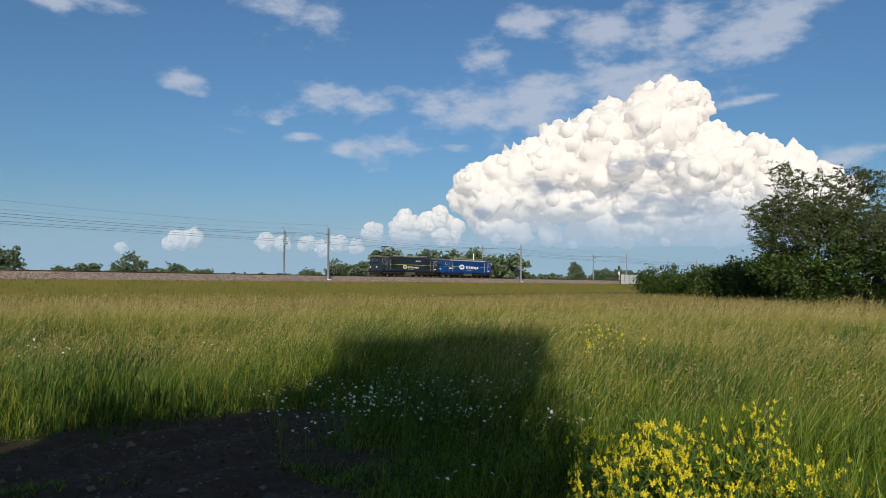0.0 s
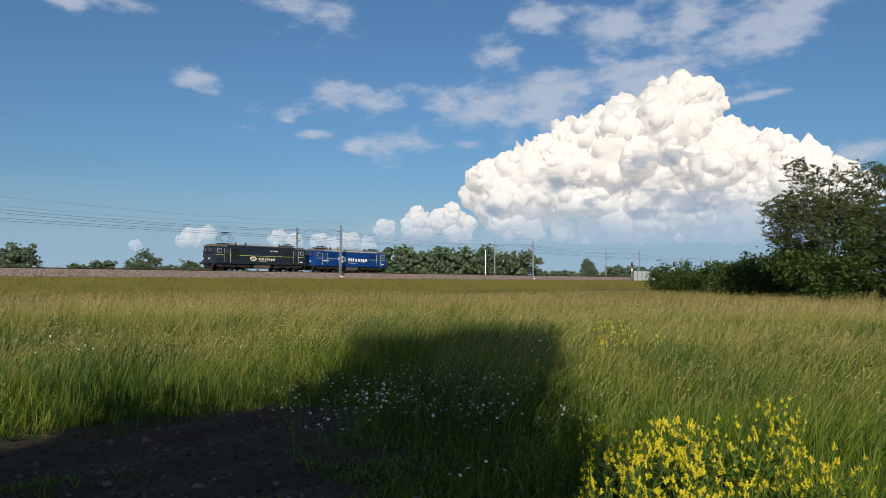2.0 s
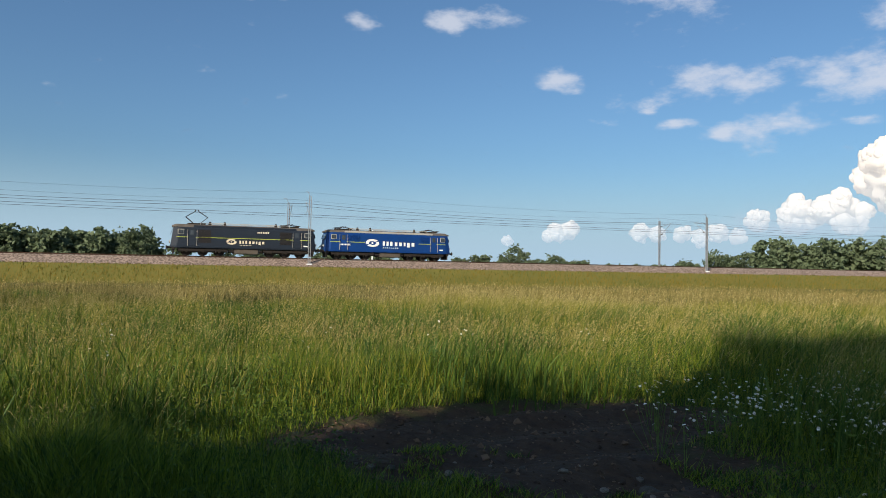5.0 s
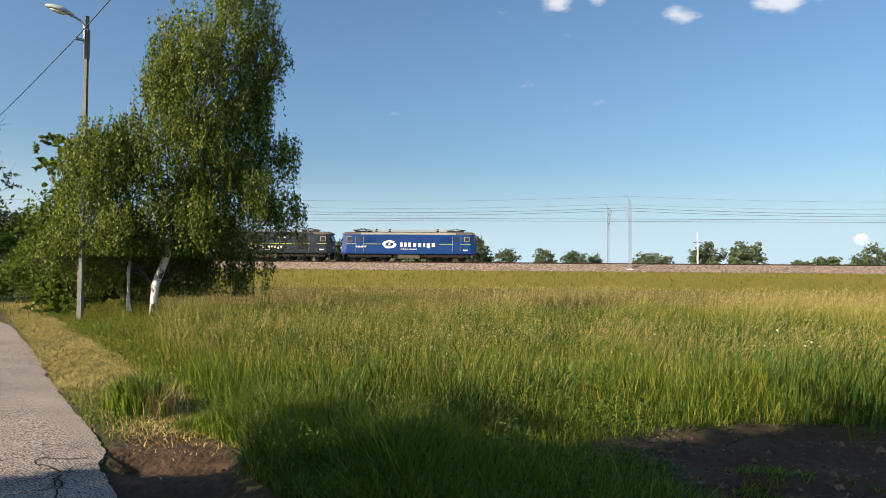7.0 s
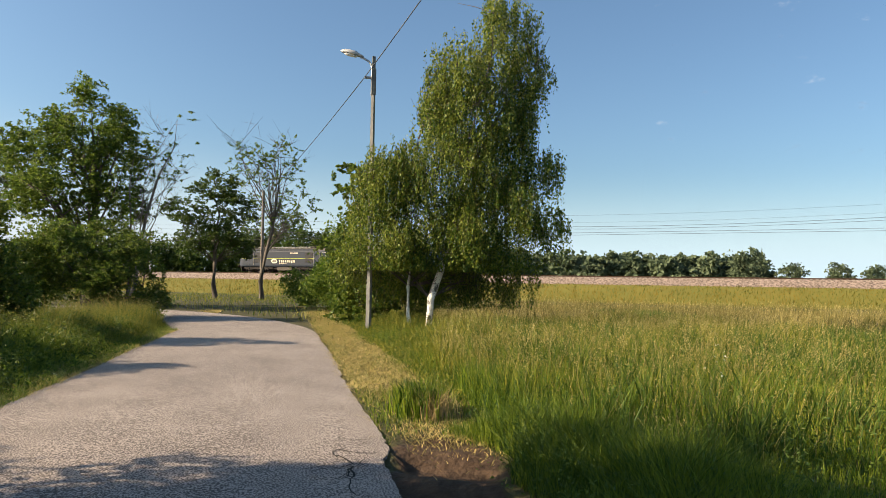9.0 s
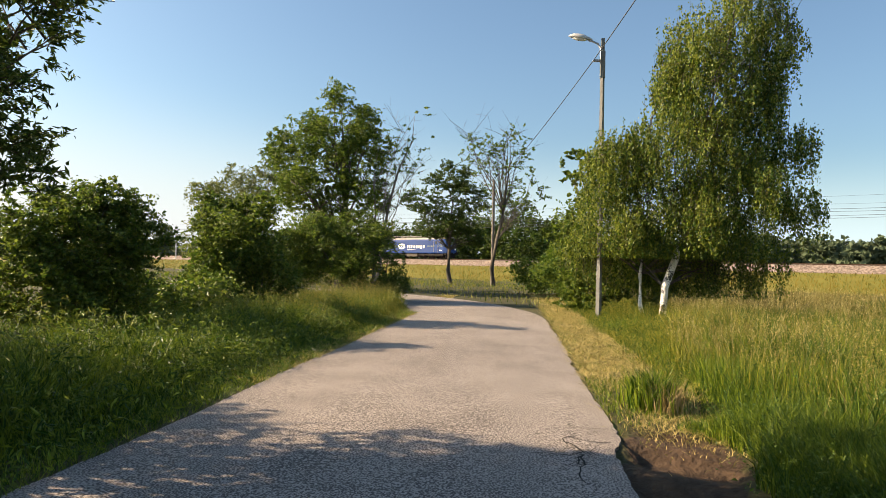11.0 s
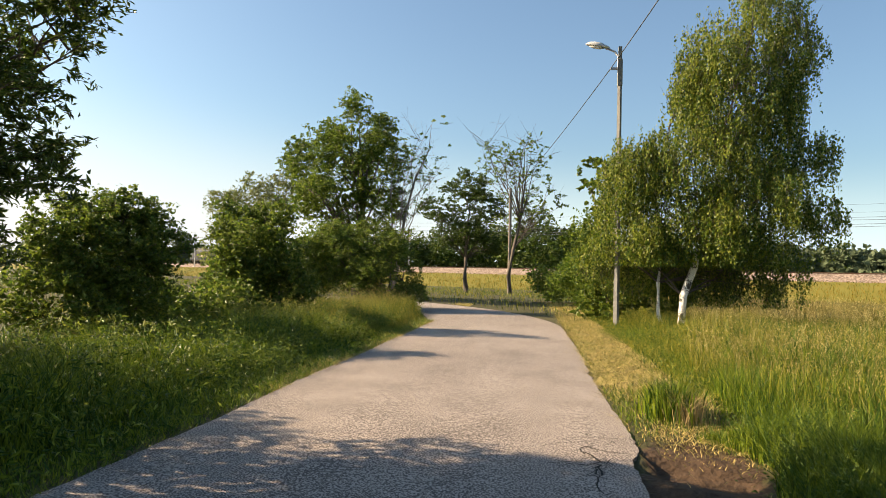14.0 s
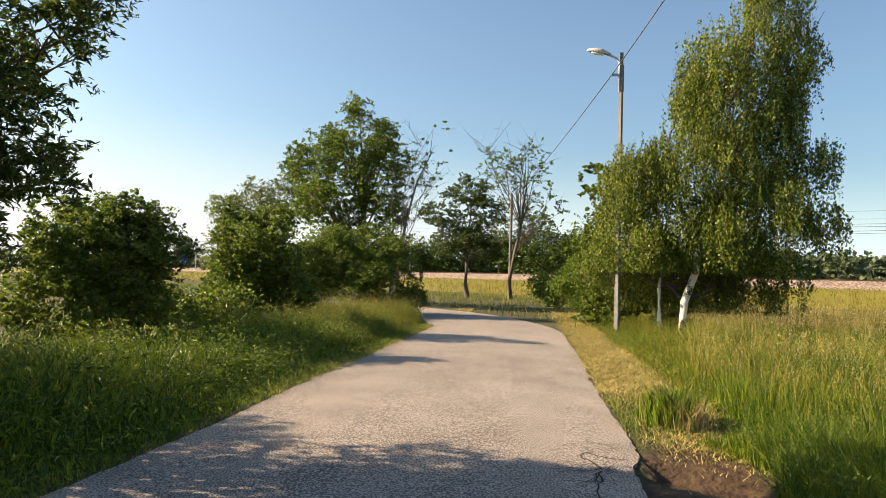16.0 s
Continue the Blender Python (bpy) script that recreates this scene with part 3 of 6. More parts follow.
def locomotive(paint, paint2, roof_side, logo_col, logo_x, logo_z, logo_size, pantos, label):
    """A six-axle electric locomotive, 19.2 m over buffers; x runs forward, z = 0 is the rail top."""
    root = thing("locomotive", Matrix(), label, "locomotive", "coupled locomotives")
    # body shell: cross-section swept along, the cab ends raked back above the waist
    bm = bmesh.new()
    sec = [(-1.46, 0.98), (-1.50, 1.25), (-1.50, 3.45), (-1.42, 3.62), (1.42, 3.62), (1.50, 3.45), (1.50, 1.25), (1.46, 0.98)]
    rings = []
    for side in (-1, 1):
        for inset in ((0, 1) if side < 0 else (1, 0)):
            ring = []
            for y, z in sec:
                nose = 9.15 - (0.42 * max(0, (z - 2.45) / 1.2)) - 0.12 * max(0, (1.4 - z))
                yy = y * (0.86 if not inset else 1.0)
                ring.append(bm.verts.new((side * (nose - (0 if not inset else 0.75)), yy, z)))
            rings.append(ring)
    for a, b in zip(rings, rings[1:]):
        for k in range(len(sec)):
            bm.faces.new((a[k], a[(k + 1) % len(sec)], b[(k + 1) % len(sec)], b[k]))
    bm.faces.new(rings[0])
    bm.faces.new(list(reversed(rings[-1])))
    bmesh.ops.recalc_face_normals(bm, faces=bm.faces)
    bmesh.ops.bevel(bm, geom=bm.edges[:], offset=0.04, segments=2, affect="EDGES")
    body = part("body", bm, paint, root)
    # roof hood with a pale sloping edge
    bm = bmesh.new()
    sec = [(-1.40, 3.60), (-1.22, 3.86), (-0.8, 3.98), (0.8, 3.98), (1.22, 3.86), (1.40, 3.60)]
    rr = [[bm.verts.new((x, y * (1 if abs(x) < 8.6 else 0.92), z if abs(x) < 8.6 else 3.6 + (z - 3.6) * 0.5)) for y, z in sec] for x in (-8.95, -8.5, 8.5, 8.95)]
    for a, b in zip(rr, rr[1:]):
        for k in range(5):
            bm.faces.new((a[k], a[k + 1], b[k + 1], b[k]))
    bm.faces.new(rr[0]), bm.faces.new(list(reversed(rr[-1])))
    bmesh.ops.recalc_face_normals(bm, faces=bm.faces)
    roof = part("roof", bm, L_ROOF, root, "grimy curved roof")
    for sy in (-1, 1):
        part("roof_edge", box(bmesh.new(), -6.4, 6.4, sy * 1.36 - 0.1, sy * 1.36 + 0.1, 3.58, 3.84, 0.04), roof_side, roof)
        bm = bmesh.new()
        rod(bm, (-5.6, sy * 0.95, 4.18), (5.6, sy * 0.95, 4.18), 0.035, n=5)
        for k in range(9):
            rod(bm, (-5.6 + 1.4 * k, sy * 0.95, 3.85), (-5.6 + 1.4 * k, sy * 0.95, 4.18), 0.03, n=5)
        part("roof_rail", bm, L_ALU, roof)
        # waist stripe, broken round the emblem
        for x0, x1 in (((-8.4, -4.2 if sy > 0 else -3.6), (3.6 if sy > 0 else 4.2, 8.4)) if paint2 is None else ((-8.4, 8.4),)):
            part("stripe", box(bmesh.new(), x0, x1, sy * 1.51 - 0.012, sy * 1.51 + 0.012, 2.29, 2.36), L_YELLOW, body)
        # doors, vents, cab side windows
        for e in (-1, 1):
            x = e * 6.55
            d = part("door", box(bmesh.new(), x - 0.42, x + 0.42, sy * 1.515 - 0.015, sy * 1.515 + 0.015, 1.25, 3.4, 0.01), paint, root)
            part("door_window", box(bmesh.new(), x - 0.24, x + 0.24, sy * 1.535 - 0.01, sy * 1.535 + 0.01, 2.62, 3.25), L_GLASS, d)
            for o in (-0.55, 0.55):
                part("handrail", rod(bmesh.new(), (x + o, sy * 1.58, 1.2), (x + o, sy * 1.58, 3.3), 0.025, n=5), L_ALU, d)
            w = part("side_window", box(bmesh.new(), e * 7.9 - 0.38, e * 7.9 + 0.38, sy * 1.505 - 0.03, sy * 1.505 + 0.03, 2.65, 3.32, 0.03), L_ALU, root)
            part("pane", box(bmesh.new(), e * 7.9 - 0.3, e * 7.9 + 0.3, sy * 1.54 - 0.01, sy * 1.54 + 0.01, 2.72, 3.25), L_GLASS, w)
            if paint2:
                v = part("vent", box(bmesh.new(), e * 5.05 - 0.75, e * 5.05 + 0.75, sy * 1.51 - 0.012, sy * 1.51 + 0.012, 1.65, 3.3), paint2, root)
            else:
                v = part("vent", box(bmesh.new(), e * 5.05 - 0.75, e * 5.05 + 0.75, sy * 1.51 - 0.008, sy * 1.51 + 0.008, 2.6, 3.35), paint, root)
            for k in range(9):
                z = (1.72 + k * 0.17) if paint2 else (2.64 + k * 0.075)
                part("slat", box(bmesh.new(), e * 5.05 - 0.7, e * 5.05 + 0.7, sy * 1.535 - 0.014, sy * 1.535 + 0.014, z, z + 0.05), paint2 or paint, v)
        # emblem: an almond of two swirls round an eye, then blocks for the word and the small line under it
        bm = bmesh.new()
        for flip in (1, -1):
            A = np.linspace(-0.5, math.pi * 0.80, 13)
            outer = [(1.0 * math.cos(a), 0.52 * math.sin(a) + 0.05) for a in A]
            inner = [(0.50 * math.cos(a) + 0.05, 0.30 * math.sin(a) - 0.02) for a in A]
            vo = [bm.verts.new((flip * p[0], 0, flip * p[1])) for p in outer]
            vi = [bm.verts.new((flip * p[0], 0, flip * p[1])) for p in inner]
            for k in range(12):
                bm.faces.new((vo[k], vo[k + 1], vi[k + 1], vi[k]))
        r = bmesh.ops.create_circle(bm, cap_ends=True, segments=12, radius=0.15)
        bmesh.ops.rotate(bm, verts=r["verts"], matrix=Matrix.Rotation(radians(90), 3, "X"))
        ex = bmesh.ops.extrude_face_region(bm, geom=bm.faces[:])
        bmesh.ops.translate(bm, verts=[v for v in ex["geom"] if isinstance(v, bmesh.types.BMVert)], vec=(0, 0.02, 0))
        bmesh.ops.recalc_face_normals(bm, faces=bm.faces)
        bmesh.ops.translate(bm, verts=bm.verts, vec=(0, -0.01, 0))
        lg = part("emblem", bm, logo_col, root, "pale swirl emblem")
        # laid out from the viewer's left
        lg.matrix_basis = Matrix.Translation((sy * logo_x, sy * 1.525, logo_z)) @ Matrix.Diagonal((logo_size, 1, logo_size, 1))
        word = [(0.34, 0.62), (0.34, 0.62), (0.36, 0.62), (0.42, 0.62), (0.44, 0.62), (0.30, 0.62), (0.44, 0.78), (0.46, 0.62)]
        x = 1.55
        for i, (w, h) in enumerate(word):
            z0 = -0.35 - (0.16 if i == 6 else 0)
            bm = box(bmesh.new(), x, x + w * 0.95, -0.01, 0.01, z0, z0 + h * (1.0 if i < 3 else 0.86), 0.005)
            o = part("word_block", bm, logo_col, lg)
            if sy > 0:
                o.scale = (-1, 1, 1)
            x += w * 1.3 + 0.13 + (0.1 if i == 2 else 0)
        for k in range(8):
            o = part("small_bar", box(bmesh.new(), 1.6 + k * 0.3, 1.78 + k * 0.3, -0.008, 0.008, -0.72, -0.6), logo_col, lg)
            if sy > 0:
                o.scale = (-1, 1, 1)
        # fleet-number bars and small plates
        for k in range(7):
            x = (sy * 6.9 - k * sy * 0.2) if paint2 is None else (sy * -1.5 - k * sy * 0.22)
            z = 1.85 if paint2 is None else 3.05
            part("number_bar", box(bmesh.new(), x - 0.07, x + 0.07, sy * 1.53 - 0.006, sy * 1.53 + 0.006, z, z + 0.22), logo_col, body)
        part("plate", box(bmesh.new(), -sy * 7.7 - 0.28, -sy * 7.7 + 0.28, sy * 1.52 - 0.008, sy * 1.52 + 0.008, 1.45, 1.62), M["white"], body)
    # cab fronts
    for e in (-1, 1):
        for y in (-0.62, 0.62):
            w = part("windscreen", box(bmesh.new(), -0.03, 0.03, y - 0.5, y + 0.5, -0.36, 0.36, 0.03), L_GLASS, root)
            w.matrix_basis = pose(e * 8.97, 0, 3.02, 0, -e * 19.3, 0)
            l = part("headlight", rod(bmesh.new(), (e * 9.1, y * 1.35, 1.75), (e * 9.23, y * 1.35, 1.75), 0.17, n=14), L_ALU, root)
            part("lens", rod(bmesh.new(), (e * 9.23, y * 1.35, 1.75), (e * 9.25, y * 1.35, 1.75), 0.14, n=14), L_LAMP, l)
            b = part("buffer", rod(bmesh.new(), (e * 8.9, y * 1.41, 1.05), (e * 9.5, y * 1.41, 1.05), 0.11, n=10), L_STEEL, root)
            part("buffer_plate", rod(bmesh.new(), (e * 9.5, y * 1.41, 1.05), (e * 9.62, y * 1.41, 1.05), 0.24, n=14), L_STEEL, b)
        part("top_headlight", rod(bmesh.new(), (e * 8.62, 0, 3.72), (e * 8.82, 0, 3.72), 0.15, n=12), L_LAMP, root)
        part("buffer_beam", box(bmesh.new(), e * 8.7 - 0.2, e * 8.7 + 0.2, -1.35, 1.35, 0.75, 1.25, 0.03), L_STEEL, root)
        part("snow_plough", box(bmesh.new(), e * 8.75 - 0.08, e * 8.75 + 0.08, -1.2, 1.2, 0.2, 0.75, 0.03), L_STEEL, root)
        part("coupling_hook", box(bmesh.new(), e * 9.1 - 0.3, e * 9.1 + 0.3, -0.06, 0.06, 0.95, 1.12, 0.02), L_STEEL, root)
        for y in (-1.3, 1.3):
            part("cab_step", box(bmesh.new(), e * 6.55 - 0.3, e * 6.55 + 0.3, y * 1.1 - 0.08, y * 1.1 + 0.08, 0.45, 0.5), L_STEEL, root)
        # bogie
        bg = part("bogie", box(bmesh.new(), e * 5.2 - 2.9, e * 5.2 + 2.9, -1.15, 1.15, 0.5, 0.92, 0.05), L_STEEL, root)
        for y in (-1.2, 1.2):
            part("side_frame", box(bmesh.new(), e * 5.2 - 3.0, e * 5.2 + 3.0, y - 0.08, y + 0.08, 0.55, 0.95, 0.05), L_STEEL, bg)
            for k in (-1, 0, 1):
                part("axle_box", box(bmesh.new(), e * 5.2 + k * 2.0 - 0.2, e * 5.2 + k * 2.0 + 0.2, y - 0.16, y + 0.16, 0.42, 0.82, 0.05), L_STEEL, bg)
                part("spring", rod(bmesh.new(), (e * 5.2 + k * 2.0 + 0.45, y, 0.4), (e * 5.2 + k * 2.0 + 0.45, y, 0.85), 0.1, n=8), L_STEEL, bg)
    part("equipment_box", box(bmesh.new(), -1.6, 1.4, -1.3, 1.3, 0.35, 1.0, 0.05), mat("battery_box", (0.06, 0.05, 0.04), (0.12, 0.10, 0.08), 2, 0.8), root)
    part("air_tank", rod(bmesh.new(), (-2.1, 1.0, 0.7), (2.0, 1.0, 0.7), 0.2, n=10), L_STEEL, root)
    part("air_tank", rod(bmesh.new(), (-2.1, -1.0, 0.7), (2.0, -1.0, 0.7), 0.2, n=10), L_STEEL, root)
    for x, up in pantos:
        p = part("pantograph", bmesh.new(), L_STEEL, root)
        bm = bmesh.new()
        box(bm, x - 1.1, x + 1.1, -0.7, 0.7, 4.05, 4.15)
        for a in (-0.9, 0.9):
            for b in (-0.6, 0.6):
                rod(bm, (x + a, b, 3.95), (x + a, b, 4.1), 0.06, n=6)
        part("base_frame", bm, L_STEEL, p)
        bm = bmesh.new()
        h = 5.75 if up else 4.35
        m = 4.95 if up else 4.25
        for b in (-0.5, 0.5):
            for a in (-1, 1):
                rod(bm, (x + a * 0.4, b, 4.15), (x + a * 1.35, b * 0.9, m), 0.035, n=5)
                rod(bm, (x + a * 1.35, b * 0.9, m), (x + a * 0.08, b * 0.8, h), 0.03, n=5)
        part("frame_arm", bm, L_STEEL, p)
        bm = bmesh.new()
        for a in (-0.2, 0.2):
            rod(bm, (x + a, -0.85, h + 0.08), (x + a, 0.85, h + 0.08), 0.05, n=6)
        part("collector", bm, L_STEEL, p)
    for x in (-3.9, 2.6, 4.4):
        part("roof_insulator", rod(bmesh.new(), (x, 0.5, 3.95), (x, 0.5, 4.4), 0.22, 0.12, 10), L_STEEL, roof)
    sets = []
    for e in (-1, 1):
        for k in (-1, 0, 1):
            bm = bmesh.new()
            for y in (-0.75, 0.75):
                rod(bm, (0, y - 0.07, 0), (0, y + 0.07, 0), 0.625, n=20)
                for q in range(6):
                    a = q * math.pi / 3
                    rod(bm, (0.1 * math.cos(a), y * 1.1, 0.1 * math.sin(a)), (0.55 * math.cos(a), y * 1.1, 0.55 * math.sin(a)), 0.06, n=4)
            rod(bm, (0, -1.1, 0), (0, 1.1, 0), 0.09, n=8)
            w = part("wheelset", bm, L_STEEL, root)
            w.location = (e * 5.2 + k * 2.0, 0, 0.625)
            sets.append(w)
    return root, sets


P_BLACK = loco_paint("charcoal_blue_paint", (0.018, 0.026, 0.040))
P_VENT = loco_paint("dark_vent_paint", (0.022, 0.02, 0.02))
P_BLUE = loco_paint("bright_blue_paint", (0.004, 0.045, 0.20))
loco_a, wheels_a = locomotive(P_BLACK, P_VENT, P_BLACK, mat("cream_lettering", (0.62, 0.52, 0.38), (0.74, 0.64, 0.5), 1, 0.5), 1.8, 1.88, 0.64, ((6.0, True), (-5.8, False)), "charcoal electric locomotive with cream emblem, one pantograph raised")
loco_b, wheels_b = locomotive(P_BLUE, None, L_ALU, M["white"], 2.5, 2.28, 0.95, ((6.3, False), (-6.3, False)), "bright blue electric locomotive with white emblem, both pantographs folded")

# ---- trees and bushes ----
tree("weeping_birch", (-23.5, 4.7), 79, [(2.6, 0.3, 10.4, 1.15, 1.3, 1.5), (1.0, 0, 9.0, 1.35, 1.4, 1.3), (3.3, 0.5, 9.2, 0.95, 1.2, 0.9), (1.5, 0.2, 7.5, 2.0, 1.9, 1.6), (2.7, 0.4, 7.0, 0.9, 1.2, 0.9), (3.6, 0.6, 5.9, 1.0, 1.2, 0.7), (0.6, 0, 5.6, 2.1, 1.9, 1.7), (-1.5, 0, 5.0, 1.4, 1.5, 1.2), (2.2, 0.2, 4.2, 1.9, 1.9, 1.4), (-1.7, 0.2, 3.2, 1.5, 1.5, 1.4), (0.6, 0, 3.2, 1.8, 1.8, 1.3), (2.0, 0.9, 2.5, 1.4, 1.3, 1.1), (-1.1, 0.9, 2.2, 1.5, 1.0, 1.1), (0.8, 1.3, 2.0, 1.4, 1.0, 1.0)],
     150000, 0.086, "birch_leaf", "weeping birch with a leaning white trunk and hanging twigs", trunk=0.2, clump=0.2, bark="birch_bark", aspect=0.7, hang=0.5, limbs=44, fill=0.3, strand=1.25, low=0.75, knobs=3,
     stems=[((0, 0), (3.0, 0.4, 10.6), 0.125), ((-0.55, 0.3), (-0.75, 0.3, 5.5), 0.075)])
tree("young_maple", (-27.0, 3.4), 84, [(-1.0, 0.5, 2.4, 1.2, 1.5, 2.0), (-1.1, 1.0, 5.2, 0.8, 1.0, 1.2), (-0.2, 0.2, 1.4, 1.5, 1.3, 1.2), (1.2, 0.5, 1.2, 1.2, 1.2, 1.0)], 13000, 0.17, "hazel_leaf", "bushy young maple growing against the birch", trunk=0.07, clump=0.25, aspect=0.7, limbs=14, spray=0.5)
tree("tall_ash", (-43.6, -10.9), 104, [(-0.2, 0, 10.0, 2.3, 2.4, 2.2), (-1.9, -1.0, 7.7, 2.5, 2.7, 2.8), (1.3, 1.0, 7.7, 1.8, 2.7, 3.0), (-0.8, 0, 5.0, 3.0, 2.7, 2.1), (-3.1, 0.9, 8.2, 1.4, 1.7, 1.8)],
     52000, 0.19, "ash_leaf", "tall broad ash with dense green crown", trunk=0.3, clump=0.34, limbs=30, spray=0.75, knobs=8, aspect=0.42)
tree("half_dead_ash", (-43.1, -9.0), 102, [(2.2, 0, 9.4, 1.7, 1.7, 1.9), (1.7, 0, 7.1, 1.5, 1.8, 2.1)], 1500, 0.14, "ash_leaf", "half-dead ash with bare grey twigs", trunk=0.15, clump=0.2, bark="wood_grey", limbs=13, bare=3, spray=0.5, stems=[((0, 0), (2.6, 0, 10.9), 0.13), ((0.1, 0.2), (0.6, 0.3, 9.6), 0.11)])
tree("pale_willow", (-46.5, -18.4), 112, [(-0.5, 0, 5.9, 2.4, 2.3, 2.0), (-1.5, -1.0, 3.9, 1.9, 2.1, 2.3), (1.0, 1.0, 6.6, 1.8, 1.9, 1.8), (0.3, 0, 2.5, 2.4, 2.0, 2.0)], 26000, 0.21, "willow_leaf", "pale green willow behind the bushes", trunk=0.2, clump=0.3, aspect=0.3, limbs=20, spray=0.8)
tree("hazel_bush", (-13.5, -8.7), 123, [(0, 0, 1.9, 1.35, 1.2, 1.0), (-0.6, -0.5, 1.3, 1.1, 1.0, 1.0), (0.65, 0, 1.1, 0.8, 0.9, 0.9), (-0.1, 0.4, 2.6, 0.7, 0.6, 0.5), (1.0, 0.3, 2.4, 0.3, 0.4, 0.55)],
     48000, 0.085, "hazel_leaf", "rounded leafy hazel bush on the verge", "bush", trunk=0.05, clump=0.16, aspect=0.65, limbs=24, spray=0.42, stems=[((0.1 * k, 0.1 * (k % 3)), (-1.2 + 0.6 * k, 0.3 * (k % 2), 2.4), 0.035) for k in range(5)])
tree("sapling", (-15.0, -10.6), 124, [(-0.1, 0, 3.3, 0.55, 0.5, 0.7), (0.4, 0, 2.6, 0.4, 0.4, 0.5)], 900, 0.11, "ash_leaf", "thin sapling with loose leaves", "tree", trunk=0.035, clump=0.14, limbs=12, spray=0.4)
tree("elder_bush", (-19.5, -7.9), 112, [(0, 0, 1.9, 1.4, 1.4, 1.2), (-0.5, -0.8, 1.1, 0.7, 0.8, 0.9), (0.8, 0, 1.2, 1.0, 1.0, 1.0), (-0.3, 0.6, 2.9, 0.8, 0.8, 0.7)],
     38000, 0.105, "hazel_leaf", "leafy elder bush beside the lane", "bush", trunk=0.05, clump=0.18, aspect=0.6, limbs=20, spray=0.45, stems=[((0.1 * k, 0.1 * (k % 3)), (-1.0 + 0.5 * k, 0.3 * (k % 2), 2.4), 0.04) for k in range(5)])
tree("low_scrub", (-16.6, -8.3), 116, [(0, 0, 0.5, 1.0, 0.9, 0.55), (-0.8, 0.3, 0.6, 0.9, 0.9, 0.55), (0.9, 0.2, 0.6, 0.9, 0.9, 0.55)], 10000, 0.115, "hazel_leaf", "low scrub filling the gap between bushes", "bush", trunk=0.03, clump=0.18, aspect=0.6, limbs=10)
tree("bend_scrub", (-30.4, -10.6), 108, [(0, 0, 1.5, 1.7, 1.5, 1.4), (1.5, 0.6, 1.9, 1.5, 1.5, 1.5), (-1.5, 0.3, 1.9, 1.5, 1.4, 1.6)], 14000, 0.14, "ash_leaf", "leafy scrub behind the lane's bank", "bush", trunk=0.03, clump=0.22, aspect=0.5, limbs=10)
tree("willow_scrub", (-30.3, -6.8), 102, [(-1.2, 0, 2.0, 1.9, 1.7, 1.4), (0.5, 0, 1.6, 1.5, 1.7, 1.5), (0, 1.0, 2.9, 1.4, 1.3, 0.9), (-2.3, 1.9, 2.4, 1.3, 1.3, 1.2)],
     40000, 0.14, "hazel_leaf", "leafy green scrub at the bend of the lane", "bush", trunk=0.05, clump=0.27, aspect=0.38, limbs=30, spray=0.6, droop=-0.3, stems=[((0.2 * k, 0.15 * (k % 3)), (-2 + 0.9 * k, 0.4 * (k % 2), 2.8), 0.045) for k in range(5)])
tree("robinia", (-71.7, -6.6), 95, [(-0.2, 0, 10.5, 2.4, 2.2, 1.5), (-2.7, -0.1, 8.2, 2.6, 2.2, 1.3), (1.8, 0, 8.6, 2.3, 2.3, 1.9), (-0.7, 0, 6.0, 3.2, 2.6, 1.2), (1.6, 1.0, 4.8, 2.4, 2.2, 1.0)],
     26000, 0.22, "dark_leaf", "dark robinia with layered branches past the bend", trunk=0.22, clump=0.4, limbs=22, spray=0.8, knobs=4)
tree("sparse_poplar", (-68.0, -2.1), 92, [(-1.4, 0, 12.3, 1.5, 1.9, 2.2), (1.3, 0, 12.6, 1.8, 2.2, 2.3), (2.7, -0.1, 9.3, 1.9, 2.0, 2.0), (0.3, 2.0, 7.5, 2.6, 2.4, 1.6)], 7500, 0.2, "ash_leaf", "sparse half-bare poplar with thin twigs", trunk=0.2, clump=0.3, limbs=24, bare=3, spray=0.7)
tree("dark_thicket", (-152.0, 1.0), 90, [(-0.2, 0, 7.2, 7.0, 6.5, 5.6), (8.5, 3.5, 7.6, 6.2, 5.5, 4.4), (-10.0, 7.0, 6.6, 6.2, 5.8, 5.2), (-20.0, 6.0, 6.6, 6.2, 5.8, 4.6), (14.0, 5.0, 6.0, 6.0, 5.5, 4.4), (-30.0, 6.0, 6.0, 6.0, 5.8, 4.4)], 26000, 0.85, "dark_leaf", "dark thicket beyond the railway", "bush", trunk=0.2, clump=1.0, limbs=10)
tree("lane_shrub", (-42.0, 2.4), 88, [(0, 0, 1.5, 1.8, 1.6, 1.3), (-1.2, 3.0, 1.2, 1.4, 1.2, 1.0), (1.2, -2.0, 2.6, 1.6, 1.9, 2.0), (0.3, -4, 1.4, 1.3, 1.6, 1.3)], 16000, 0.2, "ash_leaf", "green shrubs along the lane's edge", "bush", trunk=0.05, clump=0.25, limbs=16)
